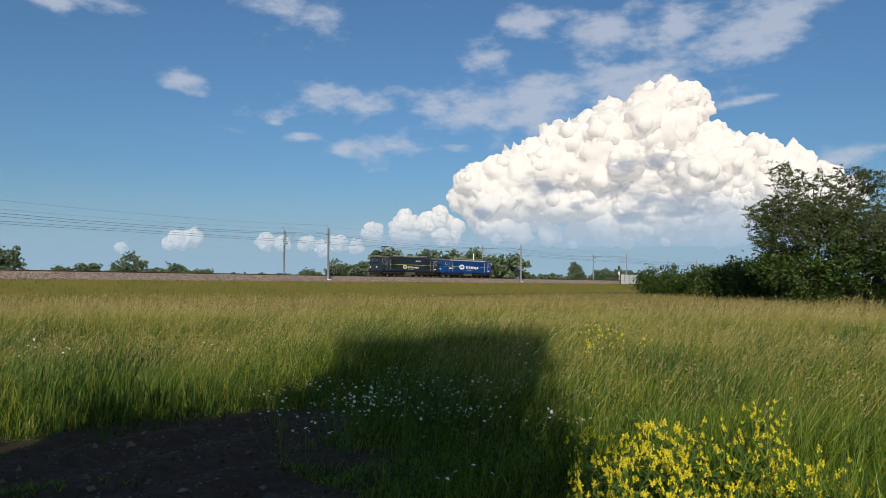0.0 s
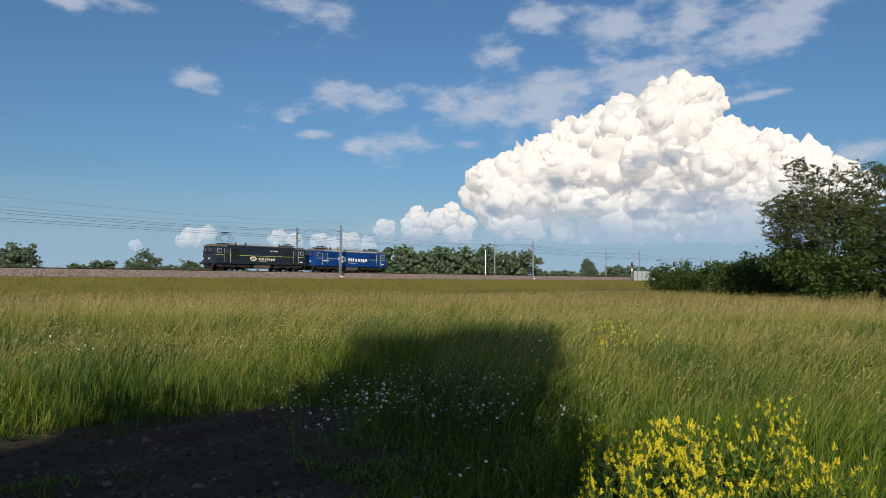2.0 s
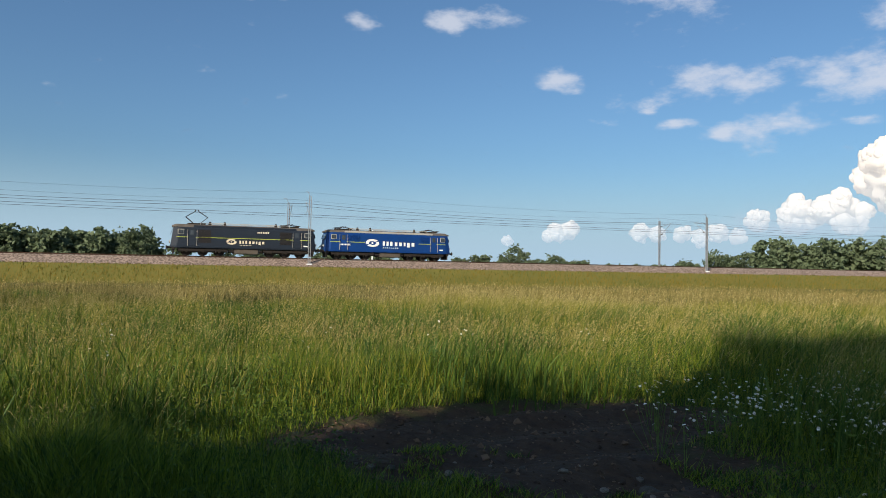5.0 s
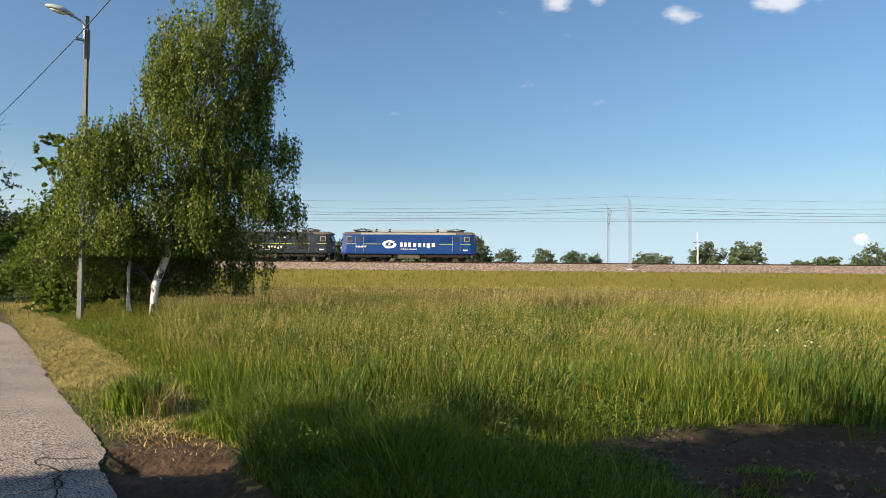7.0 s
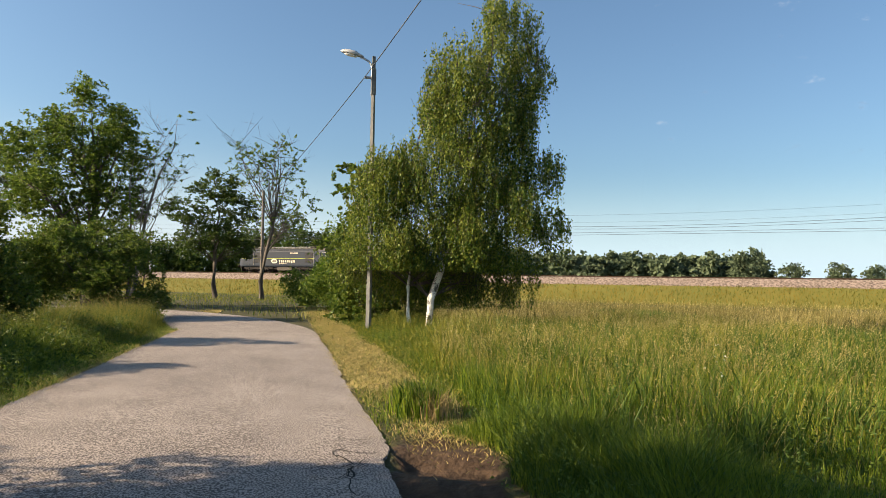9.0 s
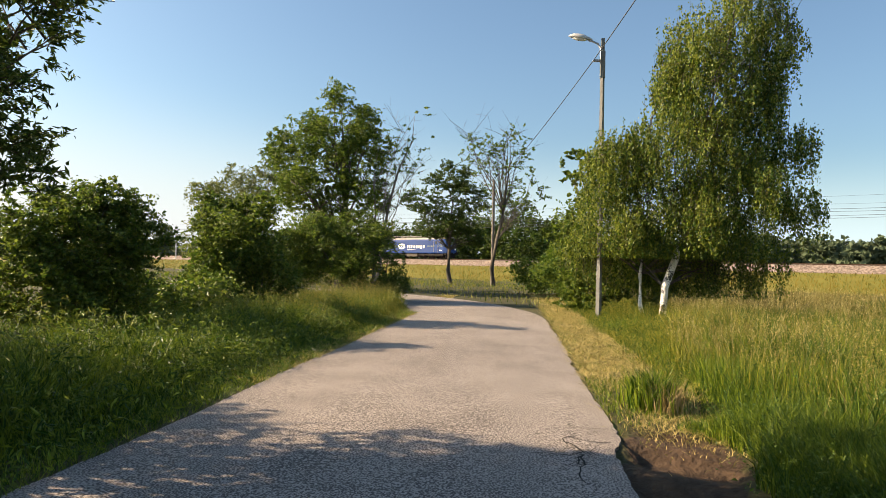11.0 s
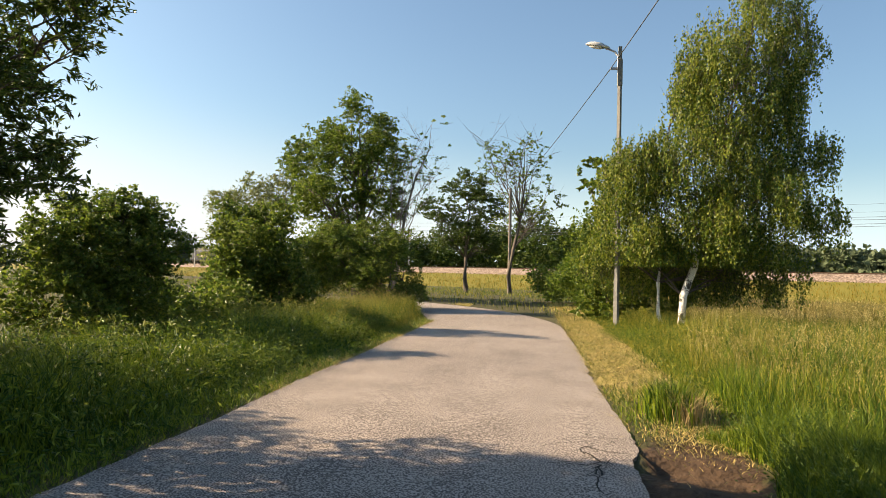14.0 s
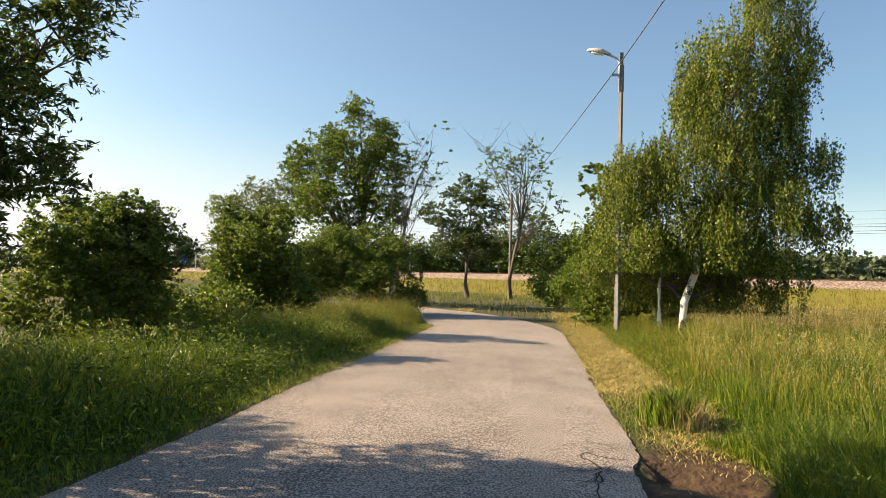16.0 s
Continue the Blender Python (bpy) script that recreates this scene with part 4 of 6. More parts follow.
# overhanging tree at the lane, and the one whose shadow lies on the meadow
# the willow's last two lobes are unseen, added to shade bank and lane
tree("roadside_willow", (-5.9, -5.5), 131, [(0.64, -0.4, 3.84, 0.7, 0.64, 0.54), (0.52, -0.4, 3.12, 0.66, 0.64, 0.54), (0.6, -0.4, 2.48, 0.7, 0.56, 0.34), (-0.56, 0.3, 2.8, 1.0, 1.1, 0.9), (1.1, -0.65, 4.3, 0.45, 0.4, 0.34), (0.24, -0.32, 1.88, 0.48, 0.4, 0.27), (-2.0, 4.2, 1.9, 1.7, 1.7, 1.2), (-1.9, 2.4, 1.6, 1.2, 1.2, 1.1)],
     44000, 0.10, "dark_leaf", "dark overhanging willow with long narrow leaves", trunk=0.16, clump=0.14, aspect=0.28, limbs=40, spray=0.4, droop=0.5, fill=0.2, stems=[((-0.8, 0.3), (-0.8, 0.25, 4.2), 0.11)])
tree("shade_tree", (-1.5, -5.4), 0, [(-0.9, -0.4, 4.4, 1.7, 1.8, 1.4), (-0.1, 0, 6.6, 1.7, 1.6, 1.6), (0.3, 0, 8.8, 1.5, 1.4, 1.5), (0.6, 0, 10.2, 1.0, 1.0, 0.9)], 32000, 0.26, "ash_leaf", "broad roadside tree casting shade on the meadow", trunk=0.25, clump=0.3, limbs=20, knobs=3)
# never in view: crown added and shaped to shade the bare earth and near grass
tree("unseen_shade_alder", (-4.2, -7.2), 0, [(0.3, 0, 3.6, 1.2, 1.3, 1.2), (0.1, 0, 4.8, 1.2, 1.3, 1.1), (0.1, 0, 6.0, 1.2, 1.1, 0.8), (0.6, 0, 6.9, 1.0, 0.9, 0.6)], 22000, 0.24, "ash_leaf", "unseen slender tree added to shade the earth and grass", trunk=0.16, clump=0.3, limbs=16, knobs=4)
# also out of view, added to throw shade on the bank
tree("unseen_shade_bush", (-5.6, -7.2), 0, [(0, 0, 1.2, 1.1, 1.1, 1.2), (0.9, 0.3, 1.6, 1.0, 1.0, 1.2), (2.2, 0.4, 1.4, 1.0, 1.0, 1.2)], 9000, 0.15, "dark_leaf", "unseen low bush added to shade the bank", "bush", trunk=0.04, clump=0.25, limbs=8)
tree("meadow_willow", (27.8, 57.6), -26, [(0.1, 0, 8.2, 4.3, 3.8, 2.9), (-1.9, -1.0, 6.4, 2.9, 2.9, 2.6), (2.5, 1.0, 6.8, 3.6, 3.6, 3.4), (0.4, 0, 4.6, 4.6, 4.1, 3.0), (5.9, -2.3, 4.4, 3.9, 4.2, 4.2)],
     72000, 0.21, "grey_willow_leaf", "big rounded grey-green willow on the meadow", trunk=0.3, clump=0.42, aspect=0.4, limbs=26, spray=0.9, knobs=9)
tree("bramble_bank", (28.5, 54.5), -27, [(-2.6, -0.5, 2.3, 3.4, 2.6, 1.9), (2.2, -1.2, 2.8, 3.6, 3.0, 2.4), (6.5, -1, 2.6, 3.5, 3, 2.6)], 20000, 0.3, "dark_leaf", "dark leafy bank of brambles under the willow", "bush", trunk=0.05, clump=0.35, limbs=14)
for x, y, r, h in ((27.6, 80.4, 2.7, 2.0), (24.2, 91.0, 2.3, 1.8), (29.0, 72.8, 2.8, 2.1), (26.0, 86.2, 2.3, 1.8), (24.8, 68.0, 2.0, 1.6), (29.5, 66.0, 3.2, 2.3)):
    tree("meadow_shrub", (x, y), -19, [(0, 0, h, r, r * 0.8, h * 0.9), (r * 0.6, 0, h * 0.7, r * 0.7, r * 0.6, h * 0.7), (-r * 0.5, 0.2, h * 0.8, r * 0.6, r * 0.6, h)], 5000, 0.32, "dark_leaf", "dark green shrub at the meadow's edge", "bush", trunk=0.05, clump=0.32, limbs=8, group="meadow shrubs")

# ---- beyond the railway ----
for az, d, h, w in ((33.4, 210, 10.5, 8), (30.0, 230, 6.5, 6), (28.2, 235, 6.5, 7), (26.4, 235, 6.0, 5), (25.5, 225, 9.5, 8), (23.6, 240, 6.0, 7), (22.2, 235, 6.5, 8), (20.4, 240, 6.0, 7), (12.5, 240, 6.0, 5), (10.0, 225, 9.0, 10),
                    (8.4, 225, 9.0, 9), (48.4, 230, 9.0, 6), (46.2, 230, 8.5, 8), (44.6, 235, 8.0, 5), (40.4, 225, 9.0, 11), (36.1, 215, 10.5, 9), (33.9, 215, 9.5, 7), (51.5, 215, 8.5, 7), (54.4, 200, 11.0, 8), (-8.8, 300, 11.0, 5), (-11.0, 300, 8.5, 8), (-12.5, 300, 8.0, 7), (131, 250, 14, 14), (117.4, 245, 13, 6)):
    x, y = at(az, d)
    r = w / 2
    tree("distant_tree", (x, y), az, [(0, 0, h * 0.62, r * 0.85, r * 0.8, h * 0.36), (-r * 0.5, 0, h * 0.5, r * 0.6, r * 0.6, h * 0.3), (r * 0.5, 0.2, h * 0.52, r * 0.55, r * 0.6, h * 0.32), (0, 0, h * 0.25, r * 0.6, r * 0.6, h * 0.25)], 2400, 0.8, "hazed_far_leaf", "distant rounded tree beyond the railway", trunk=0.25, clump=0.55, limbs=4, group="distant trees", aspect=0.7)


def woods(a0, a1, d0, d1, h0, h1, n, name, label, dense=560):
    """A far belt of trees: many uneven crowns as one mass of leaves."""
    blobs = []
    for k in range(n):
        t = (k + 0.5) / n
        d = d0 + (d1 - d0) * t + rng.uniform(0, 14)
        x, y = at(a0 + (a1 - a0) * t + rng.normal(0, 0.15), d)
        h = rng.uniform(h0, h1)
        r = rng.uniform(2.2, 4.2)
        blobs += [(x, y, h * 0.62, r, r, h * 0.38), (x + rng.normal(0, 1), y + rng.normal(0, 1), h * 0.3, r * 1.2, r * 1.2, h * 0.34)]
    P, C = crown_points(blobs, n * dense, 0.7, 0.3)
    tagged(link_mesh(name, *leaves(P, 1.3, 0.75), M["hazed_far_leaf"]), label, "woods", kind="stuff")


woods(53.5, 82, 205, 190, 9.5, 12, 100, "far_woods", "long belt of green woods beyond the railway", 900)
woods(-4.5, 7.0, 235, 205, 10, 12.5, 34, "far_copse", "dense green copse behind the tracks")
woods(-14, -4.5, 330, 330, 4.5, 7, 26, "far_hedge", "low distant hedge line")
woods(8, 34, 420, 420, 5, 8, 50, "far_hedge", "low distant hedge line")
woods(34, 54, 420, 420, 5, 9, 36, "far_hedge", "low distant hedge line")
woods(82, 135, 190, 330, 8, 12, 60, "far_woods", "belt of woods behind the railway")

# ---- lane furniture ----
def lamp_post():
    x, y = at(83.5, 24.0)
    root = thing("street_lamp", pose(x, y, 0, 0, 0, 0), "concrete street lamp pole with openings and a grey lamp head", "street lamp")
    bm = bmesh.new()
    # tapered double web with cross-rungs, so that the openings go through
    H, n = 8.85, 15
    for sx in (-1, 1):
        tube(bm, [(sx * 0.115, 0, -0.3), (sx * 0.07, 0, H)], [0.085, 0.06], 4)
    for k in range(n + 1):
        z0 = H * k / n
        w = 0.115 - 0.045 * k / n
        box(bm, -w, w, -0.055, 0.055, z0 - 0.03, z0 + (0.42 if k % 2 else 0.25))
    box(bm, -0.13, 0.13, -0.075, 0.075, H - 0.9, H - 0.02)
    part("pole", bm, M["concrete"], root)
    bm = bmesh.new()
    pts = [Vector((-0.02, -0.05, H - 0.5)), Vector((-0.02, -0.06, H + 0.1)), Vector((-0.06, -0.16, H + 0.27)), Vector((-0.12, -0.34, H + 0.38)), Vector((-0.15, -0.46, H + 0.42))]
    tube(bm, pts, [0.035] * 5, 8)
    part("bracket", bm, M["mast"], root)
    bm = bmesh.new()
    r = bmesh.ops.create_uvsphere(bm, u_segments=20, v_segments=12, radius=1)
    for v in bm.verts:
        k = 1.0 if v.co.y < 0.3 else 0.75
        v.co = Vector((v.co.x * 0.17 * k, v.co.y * 0.42, v.co.z * (0.13 if v.co.z > 0 else 0.06) * k))
    bmesh.ops.transform(bm, verts=bm.verts, matrix=pose(-0.20, -0.72, H + 0.52, -14, 0, -12))
    head = part("lamp_head", bm, mat("lamp_housing", (0.40, 0.40, 0.39), (0.5, 0.5, 0.49), 3, 0.5), root, smooth=True)
    bm = bmesh.new()
    bmesh.ops.create_uvsphere(bm, u_segments=16, v_segments=8, radius=1)
    bmesh.ops.transform(bm, verts=bm.verts, matrix=pose(-0.20, -0.76, H + 0.485, -14, 0, -12) @ Matrix.Diagonal((0.11, 0.24, 0.06, 1)))
    part("lamp_glass", bm, mat("lamp_glass", (0.6, 0.6, 0.58), (0.7, 0.7, 0.68), 4, 0.2), head, smooth=True)
    part("insulator_bracket", box(bmesh.new(), -0.05, 0.05, -0.32, -0.05, H - 0.35, H - 0.27, 0.02), M["mast"], root)
    return Vector((x, y - 0.3, H - 0.3))


def wooden_pole(az, d, h):
    x, y = at(az, d)
    root = thing("wooden_pole", pose(x, y, 0), "grey wooden line pole beside the lane", "pole")
    part("shaft", rod(bmesh.new(), (0, 0, -0.3), (0, 0, h), 0.17, 0.12, 10), M["wood_grey"], root)
    part("bracket", box(bmesh.new(), -0.05, 0.05, -0.3, 0.3, h - 0.4, h - 0.32), M["mast"], root)
    return Vector((x, y, h - 0.3))


top = lamp_post()
far_top = wooden_pole(91.9, 68, 10.0)
behind = Vector((7.0, 5.8, 10.4))
for a, b in ((top, far_top), (top, behind)):
    bm = bmesh.new()
    pts = [a.lerp(b, t) - Vector((0, 0, 0.32 * 4 * t * (1 - t))) for t in np.linspace(0, 1, 15)]
    tube(bm, pts, [0.016] * 15, 5)
    tagged(part("overhead_cable", bm, M["wire"]), "thin black overhead cable between poles", "cable", "overhead cables")

# ---- grass ----
def polar(n, az0, az1, r0, r1):
    a = np.radians(rng.uniform(az0, az1, n))
    r = np.sqrt(rng.uniform(r0 ** 2, r1 ** 2, n))
    return np.stack([-np.sin(a) * r, np.cos(a) * r, np.zeros(n)], 1)


def clear_of(P, verge=1.0, dirt=-0.02):
    """Off the road, the bare earth and the embankment."""
    x, y = P[:, 0], P[:, 1]
    d = -math.sin(radians(RAIL_AZ)) * x + math.cos(radians(RAIL_AZ)) * y
    road = (np.abs(y + 1.13) < 2.25 + verge) & (x > -24)
    bend = (x <= -24) & (np.abs(np.hypot(x + 21, y + 27.13) - 26) < 2.3 + verge * 0.6) & (y > -30)
    return ~road & ~bend & (dirt_mask(x, y) + 0.12 * wob(x, y, 2) < dirt) & (d < 86.5)


def sow(name, P, h, w, material, label, lean=0.25, seg=2, head=0.0, head_size=0.12):
    P = P.copy()
    P[:, 2] = ground_z(P[:, 0], P[:, 1]) - 0.02
    parts = [blades(P, h, w, lean, seg=seg)]
    if head:
        k = rng.random(len(P)) < head
        parts.append(heads(P[k], h[k] * 1.0, head_size))
    tagged(link_mesh(name, *join(*parts), M[material]), label, "grass", kind="stuff")


def patchy(P, f=0.25):
    return np.clip(0.5 + 0.6 * wob(P[:, 0], P[:, 1], f) + 0.25 * wob(P[:, 0], P[:, 1], f * 4), 0, 1)


def low_strip(P):
    """A low, dark strip of meadow that crosses the tall grass."""
    return np.abs(P[:, 1] - 19 + 0.08 * (P[:, 0] + 26) + 0.8 * wob(P[:, 0], P[:, 1], 0.25)) < 1.7 * np.clip((np.minimum(P[:, 0] + 46, -11 - P[:, 0])) / 5, 0, 1)


def stalks(P, h, w, size, heads_each=2):
    """Thin ripe stems that nod to one side under feathery heads."""
    P = P.copy()
    P[:, 2] = ground_z(P[:, 0], P[:, 1]) - 0.02
    nod = np.stack([rng.normal(0.20, 0.12, len(P)), rng.normal(-0.07, 0.12, len(P)), np.zeros(len(P))], 1) * h[:, None]
    mid = P + nod * 0.3 + np.stack([h * 0, h * 0, h * 0.62], 1)
    top = P + nod * 1.25 + np.stack([h * 0, h * 0, h * 0.96], 1)
    hd = np.repeat(top, heads_each, 0) + np.repeat(mid - top, heads_each, 0) * rng.uniform(-0.05, 0.4, (len(P) * heads_each, 1)) + rng.normal(0, size * 0.15, (len(P) * heads_each, 3))
    stems = join(twigs(P, mid + (mid - P) * 0.02, w), twigs(mid - (top - mid) * 0.02, top, w * 0.8)) if size < 0.05 else twigs(P, top, w)
    tagged(link_mesh("seed_stalks", *join(stems, leaves(hd, size, 0.24, -0.7)), M["seed_stalk"]), "ripe straw-coloured grass stalks with feathery heads", "grass", kind="stuff")


def meadow():
    for n, seg, w0, w1 in ((80000, 2, 0.006, 0.014), (150000, 1, 0.005, 0.012)):
        P = polar(n, -36, 76, 4.4, 15)
        P = P[clear_of(P, 1.3) & (P[:, 1] > 2.2)]
        near = np.clip(0.22 - 0.85 * dirt_mask(P[:, 0], P[:, 1]), 0.22, 1)
        q = patchy(P)
        sow("tall_grass", P, (0.26 + 0.62 * q) * near * rng.uniform(0.5, 1.15, len(P)), rng.uniform(w0, w1, len(P)), "green_grass", "tall green meadow grass", 0.26, seg)
    P = polar(210000, -36, 78, 8, 32)
    P = P[clear_of(P, 1.55) & (P[:, 1] > 2.5) & ~low_strip(P)]
    q = patchy(P)
    near = np.clip(0.3 - 0.8 * dirt_mask(P[:, 0], P[:, 1]), 0.3, 1)
    sow("tall_grass", P, (0.34 + 0.62 * q) * near * rng.uniform(0.5, 1.15, len(P)), rng.uniform(0.010, 0.027, len(P)), "field_grass", "tall ripening meadow grass", 0.25, 1)
    for n, r0, r1, w, size, k in ((10000, 5.5, 14, 0.0016, 0.028, 4), (26000, 12, 28, 0.0028, 0.046, 3), (20000, 26, 55, 0.006, 0.085, 2)):
        P = polar(n, -36, 78, r0, r1)
        P = P[clear_of(P, 1.6, -0.35) & (P[:, 1] > 2.6) & ~low_strip(P)]
        P = P[rng.random(len(P)) < 0.2 + 0.8 * patchy(P, 0.4)]
        stalks(P, (0.6 + 0.42 * patchy(P)) * rng.uniform(0.75, 1.15, len(P)), w, size, k)
    P = np.stack([rng.uniform(-46, -11, 26000), rng.uniform(14, 24, 26000), np.zeros(26000)], 1)
    P = P[low_strip(P)]
    sow("low_grass", P, rng.uniform(0.2, 0.42, len(P)), rng.uniform(0.015, 0.03, len(P)), "weed", "low dark strip of grass across the meadow", 0.3, 1)
    P = polar(150000, -37, 84, 30, 125)
    P = P[clear_of(P, 2.5) & (P[:, 1] > 3) & ~low_strip(P)]
    d = -math.sin(radians(RAIL_AZ)) * P[:, 0] + math.cos(radians(RAIL_AZ)) * P[:, 1]
    sow("tall_grass", P, (0.5 + 0.4 * patchy(P, 0.08)) * np.interp(d, [38, 62], [1, 0.5]) * rng.uniform(0.5, 1.1, len(P)), rng.uniform(0.03, 0.075, len(P)), "far_grass", "wide straw-green hay meadow", 0.3, 1, 0.08, 0.16)
    # darker tussocks and nettles standing among the grass
    c = polar(190, -30, 74, 6.5, 24)
    c = c[clear_of(c, 1.6, -0.25) & (c[:, 1] > 3)]
    P = np.repeat(c, 130, 0) + rng.normal(0, 1, (len(c) * 130, 3)) * np.repeat(rng.uniform(0.15, 0.4, (len(c), 1)), 130, 0) * [1, 1, 0]
    sow("tussocks", P, np.repeat(rng.uniform(0.55, 0.95, len(c)), 130) * rng.uniform(0.6, 1.1, len(P)), rng.uniform(0.012, 0.028, len(P)), "weed", "dark green tussocks in the meadow", 0.22, 2)
    c = polar(1000, -34, 76, 5, 20)
    c = c[clear_of(c, 1.4, -0.1) & (c[:, 1] > 3)]
    P = np.repeat(c, 60, 0) + rng.normal(0, 1, (len(c) * 60, 3)) * [0.13, 0.13, 0]
    P[:, 2] = rng.uniform(0.05, 0.75, len(P)) * np.repeat(rng.uniform(0.5, 1.1, len(c)), 60)
    tagged(link_mesh("tall_weeds", *leaves(P, 0.048, 0.36, 0.2), M["weed"]), "leafy weeds standing in the grass", "weeds", kind="stuff")
    # embankment slope
    n = 70000
    s = rng.uniform(-330, 300, n)
    d = rng.uniform(84.8, 92.4, n)
    P = np.array(NRM)[None] * d[:, None] + np.array(U)[None] * s[:, None]
    z = np.interp(d, [84.5, 86.5, 91.3, 92.2], [-0.55, 0.1, 1.75, 1.85])
    V, F = blades(P + np.stack([z * 0, z * 0, z - 0.05], 1), rng.uniform(0.25, 0.7, n) * np.interp(d, [86, 91, 92.4], [1, 0.8, 0.3]), rng.uniform(0.04, 0.09, n), 0.3, seg=1)
    tagged(link_mesh("slope_grass", V, F, M["slope_grass"]), "yellowing grass on the embankment slope", "grass", kind="stuff")


def verge():
    # cut straw beside the lane, in a ragged strip that thins out towards the corner
    n = 130000
    P = np.stack([-7 - 38 * rng.random(n) ** 1.5, rng.uniform(0.99, 3.3, n), np.zeros(n)], 1)
    rag = P[:, 1] + 0.3 * wob(P[:, 0], P[:, 1], 0.8) + rng.normal(0, 0.12, n)
    full = np.clip((-8.9 - P[:, 0]) / 2.0, 0.05, 1) * np.clip(0.5 + 1.2 * patchy(P, 1.1), 0, 1)
    P = P[clear_of(P, -0.11) & (rag < 2.5) & (rag > 0.95) & (rng.random(n) < full)]
    sow("cut_grass", P, rng.uniform(0.03, 0.10, len(P)), rng.uniform(0.010, 0.024, len(P)), "straw", "dry cut grass along the lane", 1.6, 1)
    # green regrowth: dense by the corner, a fringe at the asphalt, and scattered through the straw
    n = 95000
    P = np.stack([rng.uniform(-34, -7.0, n), rng.uniform(0.99, 4.2, n), np.zeros(n)], 1)
    rag = P[:, 1] + 0.35 * wob(P[:, 0], P[:, 1], 0.7) + rng.normal(0, 0.15, n)
    keep = np.where(P[:, 0] > -10.4 + 0.8 * wob(P[:, 1], P[:, 0], 1.2), 0.8, np.where(rag > 2.3, 1.0, np.where(rag < 1.25, 0.22, 0.04)))
    P = P[clear_of(P, -0.11) & (rng.random(n) < keep) & ((P[:, 0] < -7.9) | (rng.random(n) < 0.5))]
    h = rng.uniform(0.05, 0.20, len(P)) * np.clip(0.6 + 1.1 * (P[:, 1] - 2.1), 0.6, 2.0)
    sow("verge_grass", P, h, rng.uniform(0.006, 0.013, len(P)), "green_grass", "green verge grass beside the lane", 0.4, 2)
    # rank grass and nettles hanging over the bare corner
    n = 26000
    P = np.stack([rng.uniform(-7.6, -2.4, n), rng.uniform(1.5, 3.3, n), np.zeros(n)], 1)
    P = P[(dirt_mask(P[:, 0], P[:, 1]) + 0.15 * wob(P[:, 0], P[:, 1], 2) < -0.05) & (P[:, 1] > 1.75 + 0.2 * wob(P[:, 0], P[:, 1], 0.9))]
    sow("edge_grass", P, (0.2 + 0.4 * patchy(P, 0.8)) * np.clip(P[:, 1] - 1.2, 0.4, 1.3) * rng.uniform(0.5, 1.2, len(P)), rng.uniform(0.004, 0.010, len(P)), "green_grass", "rank green grass over the bare corner", 0.35, 2)
    c = P[rng.random(len(P)) < 0.02]
    Q = np.repeat(c, 40, 0) + rng.normal(0, 1, (len(c) * 40, 3)) * [0.09, 0.09, 0]
    Q[:, 2] = rng.uniform(0.02, 0.5, len(Q)) * np.repeat(rng.uniform(0.4, 1.0, len(c)), 40)
    tagged(link_mesh("corner_weeds", *leaves(Q, 0.034, 0.4, 0.2), M["weed"]), "leafy nettles beside the bare corner", "weeds", kind="stuff")
    # uncut grass between the cut strip and the birch
    n = 46000
    P = np.stack([rng.uniform(-34, -9.5, n), 2.3 + 4.0 * rng.random(n) ** 1.3, np.zeros(n)], 1)
    P = P[clear_of(P, 0.4, -0.15)]
    q = patchy(P, 0.6)
    sow("tall_grass", P, (0.3 + 0.45 * q) * np.clip((P[:, 1] - 2.3) / 1.2, 0.3, 1) * rng.uniform(0.6, 1.15, len(P)), rng.uniform(0.010, 0.022, len(P)), "field_grass", "uncut green grass round the birch", 0.25, 1, 0.08, 0.07)
    # weedy bank on the other side: rank and green near by, a sunny yellow-green mound towards the bend
    n = 78000
    x = -rng.uniform(3, 36, n)
    P = np.stack([x, -3.5 - rng.exponential(2.1, n), np.zeros(n)], 1)
    P = P[clear_of(P, 0.1) & (P[:, 1] > -13)]
    up = np.clip((-3.6 - P[:, 1]) / 1.3, 0.12, 1)
    h = (0.35 + 0.6 * patchy(P, 0.5)) * up * rng.uniform(0.5, 1.15, len(P))
    w = rng.uniform(0.007, 0.018, len(P))
    far = P[:, 0] + rng.normal(0, 1.5, len(P)) < -17
    sow("bank_grass", P[~far], h[~far], w[~far], "green_grass", "rank green grass and weeds on the bank", 0.35, 2, 0.06)
    sow("bank_grass", P[far], h[far] * 1.15, w[far] * 1.3, "field_grass", "tall yellow-green grass on the bank by the bend", 0.3, 1, 0.10, 0.05)
    n = 30000
    P = np.stack([-rng.uniform(7.5, 40, n), -3.24 - np.abs(rng.normal(0, 0.42, n)), np.zeros(n)], 1)
    P = P[clear_of(P, -0.08) & (rng.random(n) < np.clip(0.25 + patchy(P, 0.9) - 1.2 * np.clip((P[:, 0] + 11) / 3, 0, 1), 0, 1))]
    sow("cut_grass", P, rng.uniform(0.03, 0.12, len(P)), rng.uniform(0.009, 0.020, len(P)), "straw", "dry cut grass at the lane's edge", 1.3, 1)
    n = 26000
    P = np.stack([-rng.uniform(3, 30, n), -3.28 - np.abs(rng.normal(0, 0.5, n)), np.zeros(n)], 1)
    P = P[clear_of(P, -0.05)]
    sow("verge_grass", P, rng.uniform(0.04, 0.18, len(P)), rng.uniform(0.006, 0.012, len(P)), "green_grass", "short green grass at the lane's edge", 0.5, 1)
    # far side of the lane, a field behind the bushes
    P = polar(30000, 84, 150, 26, 110)
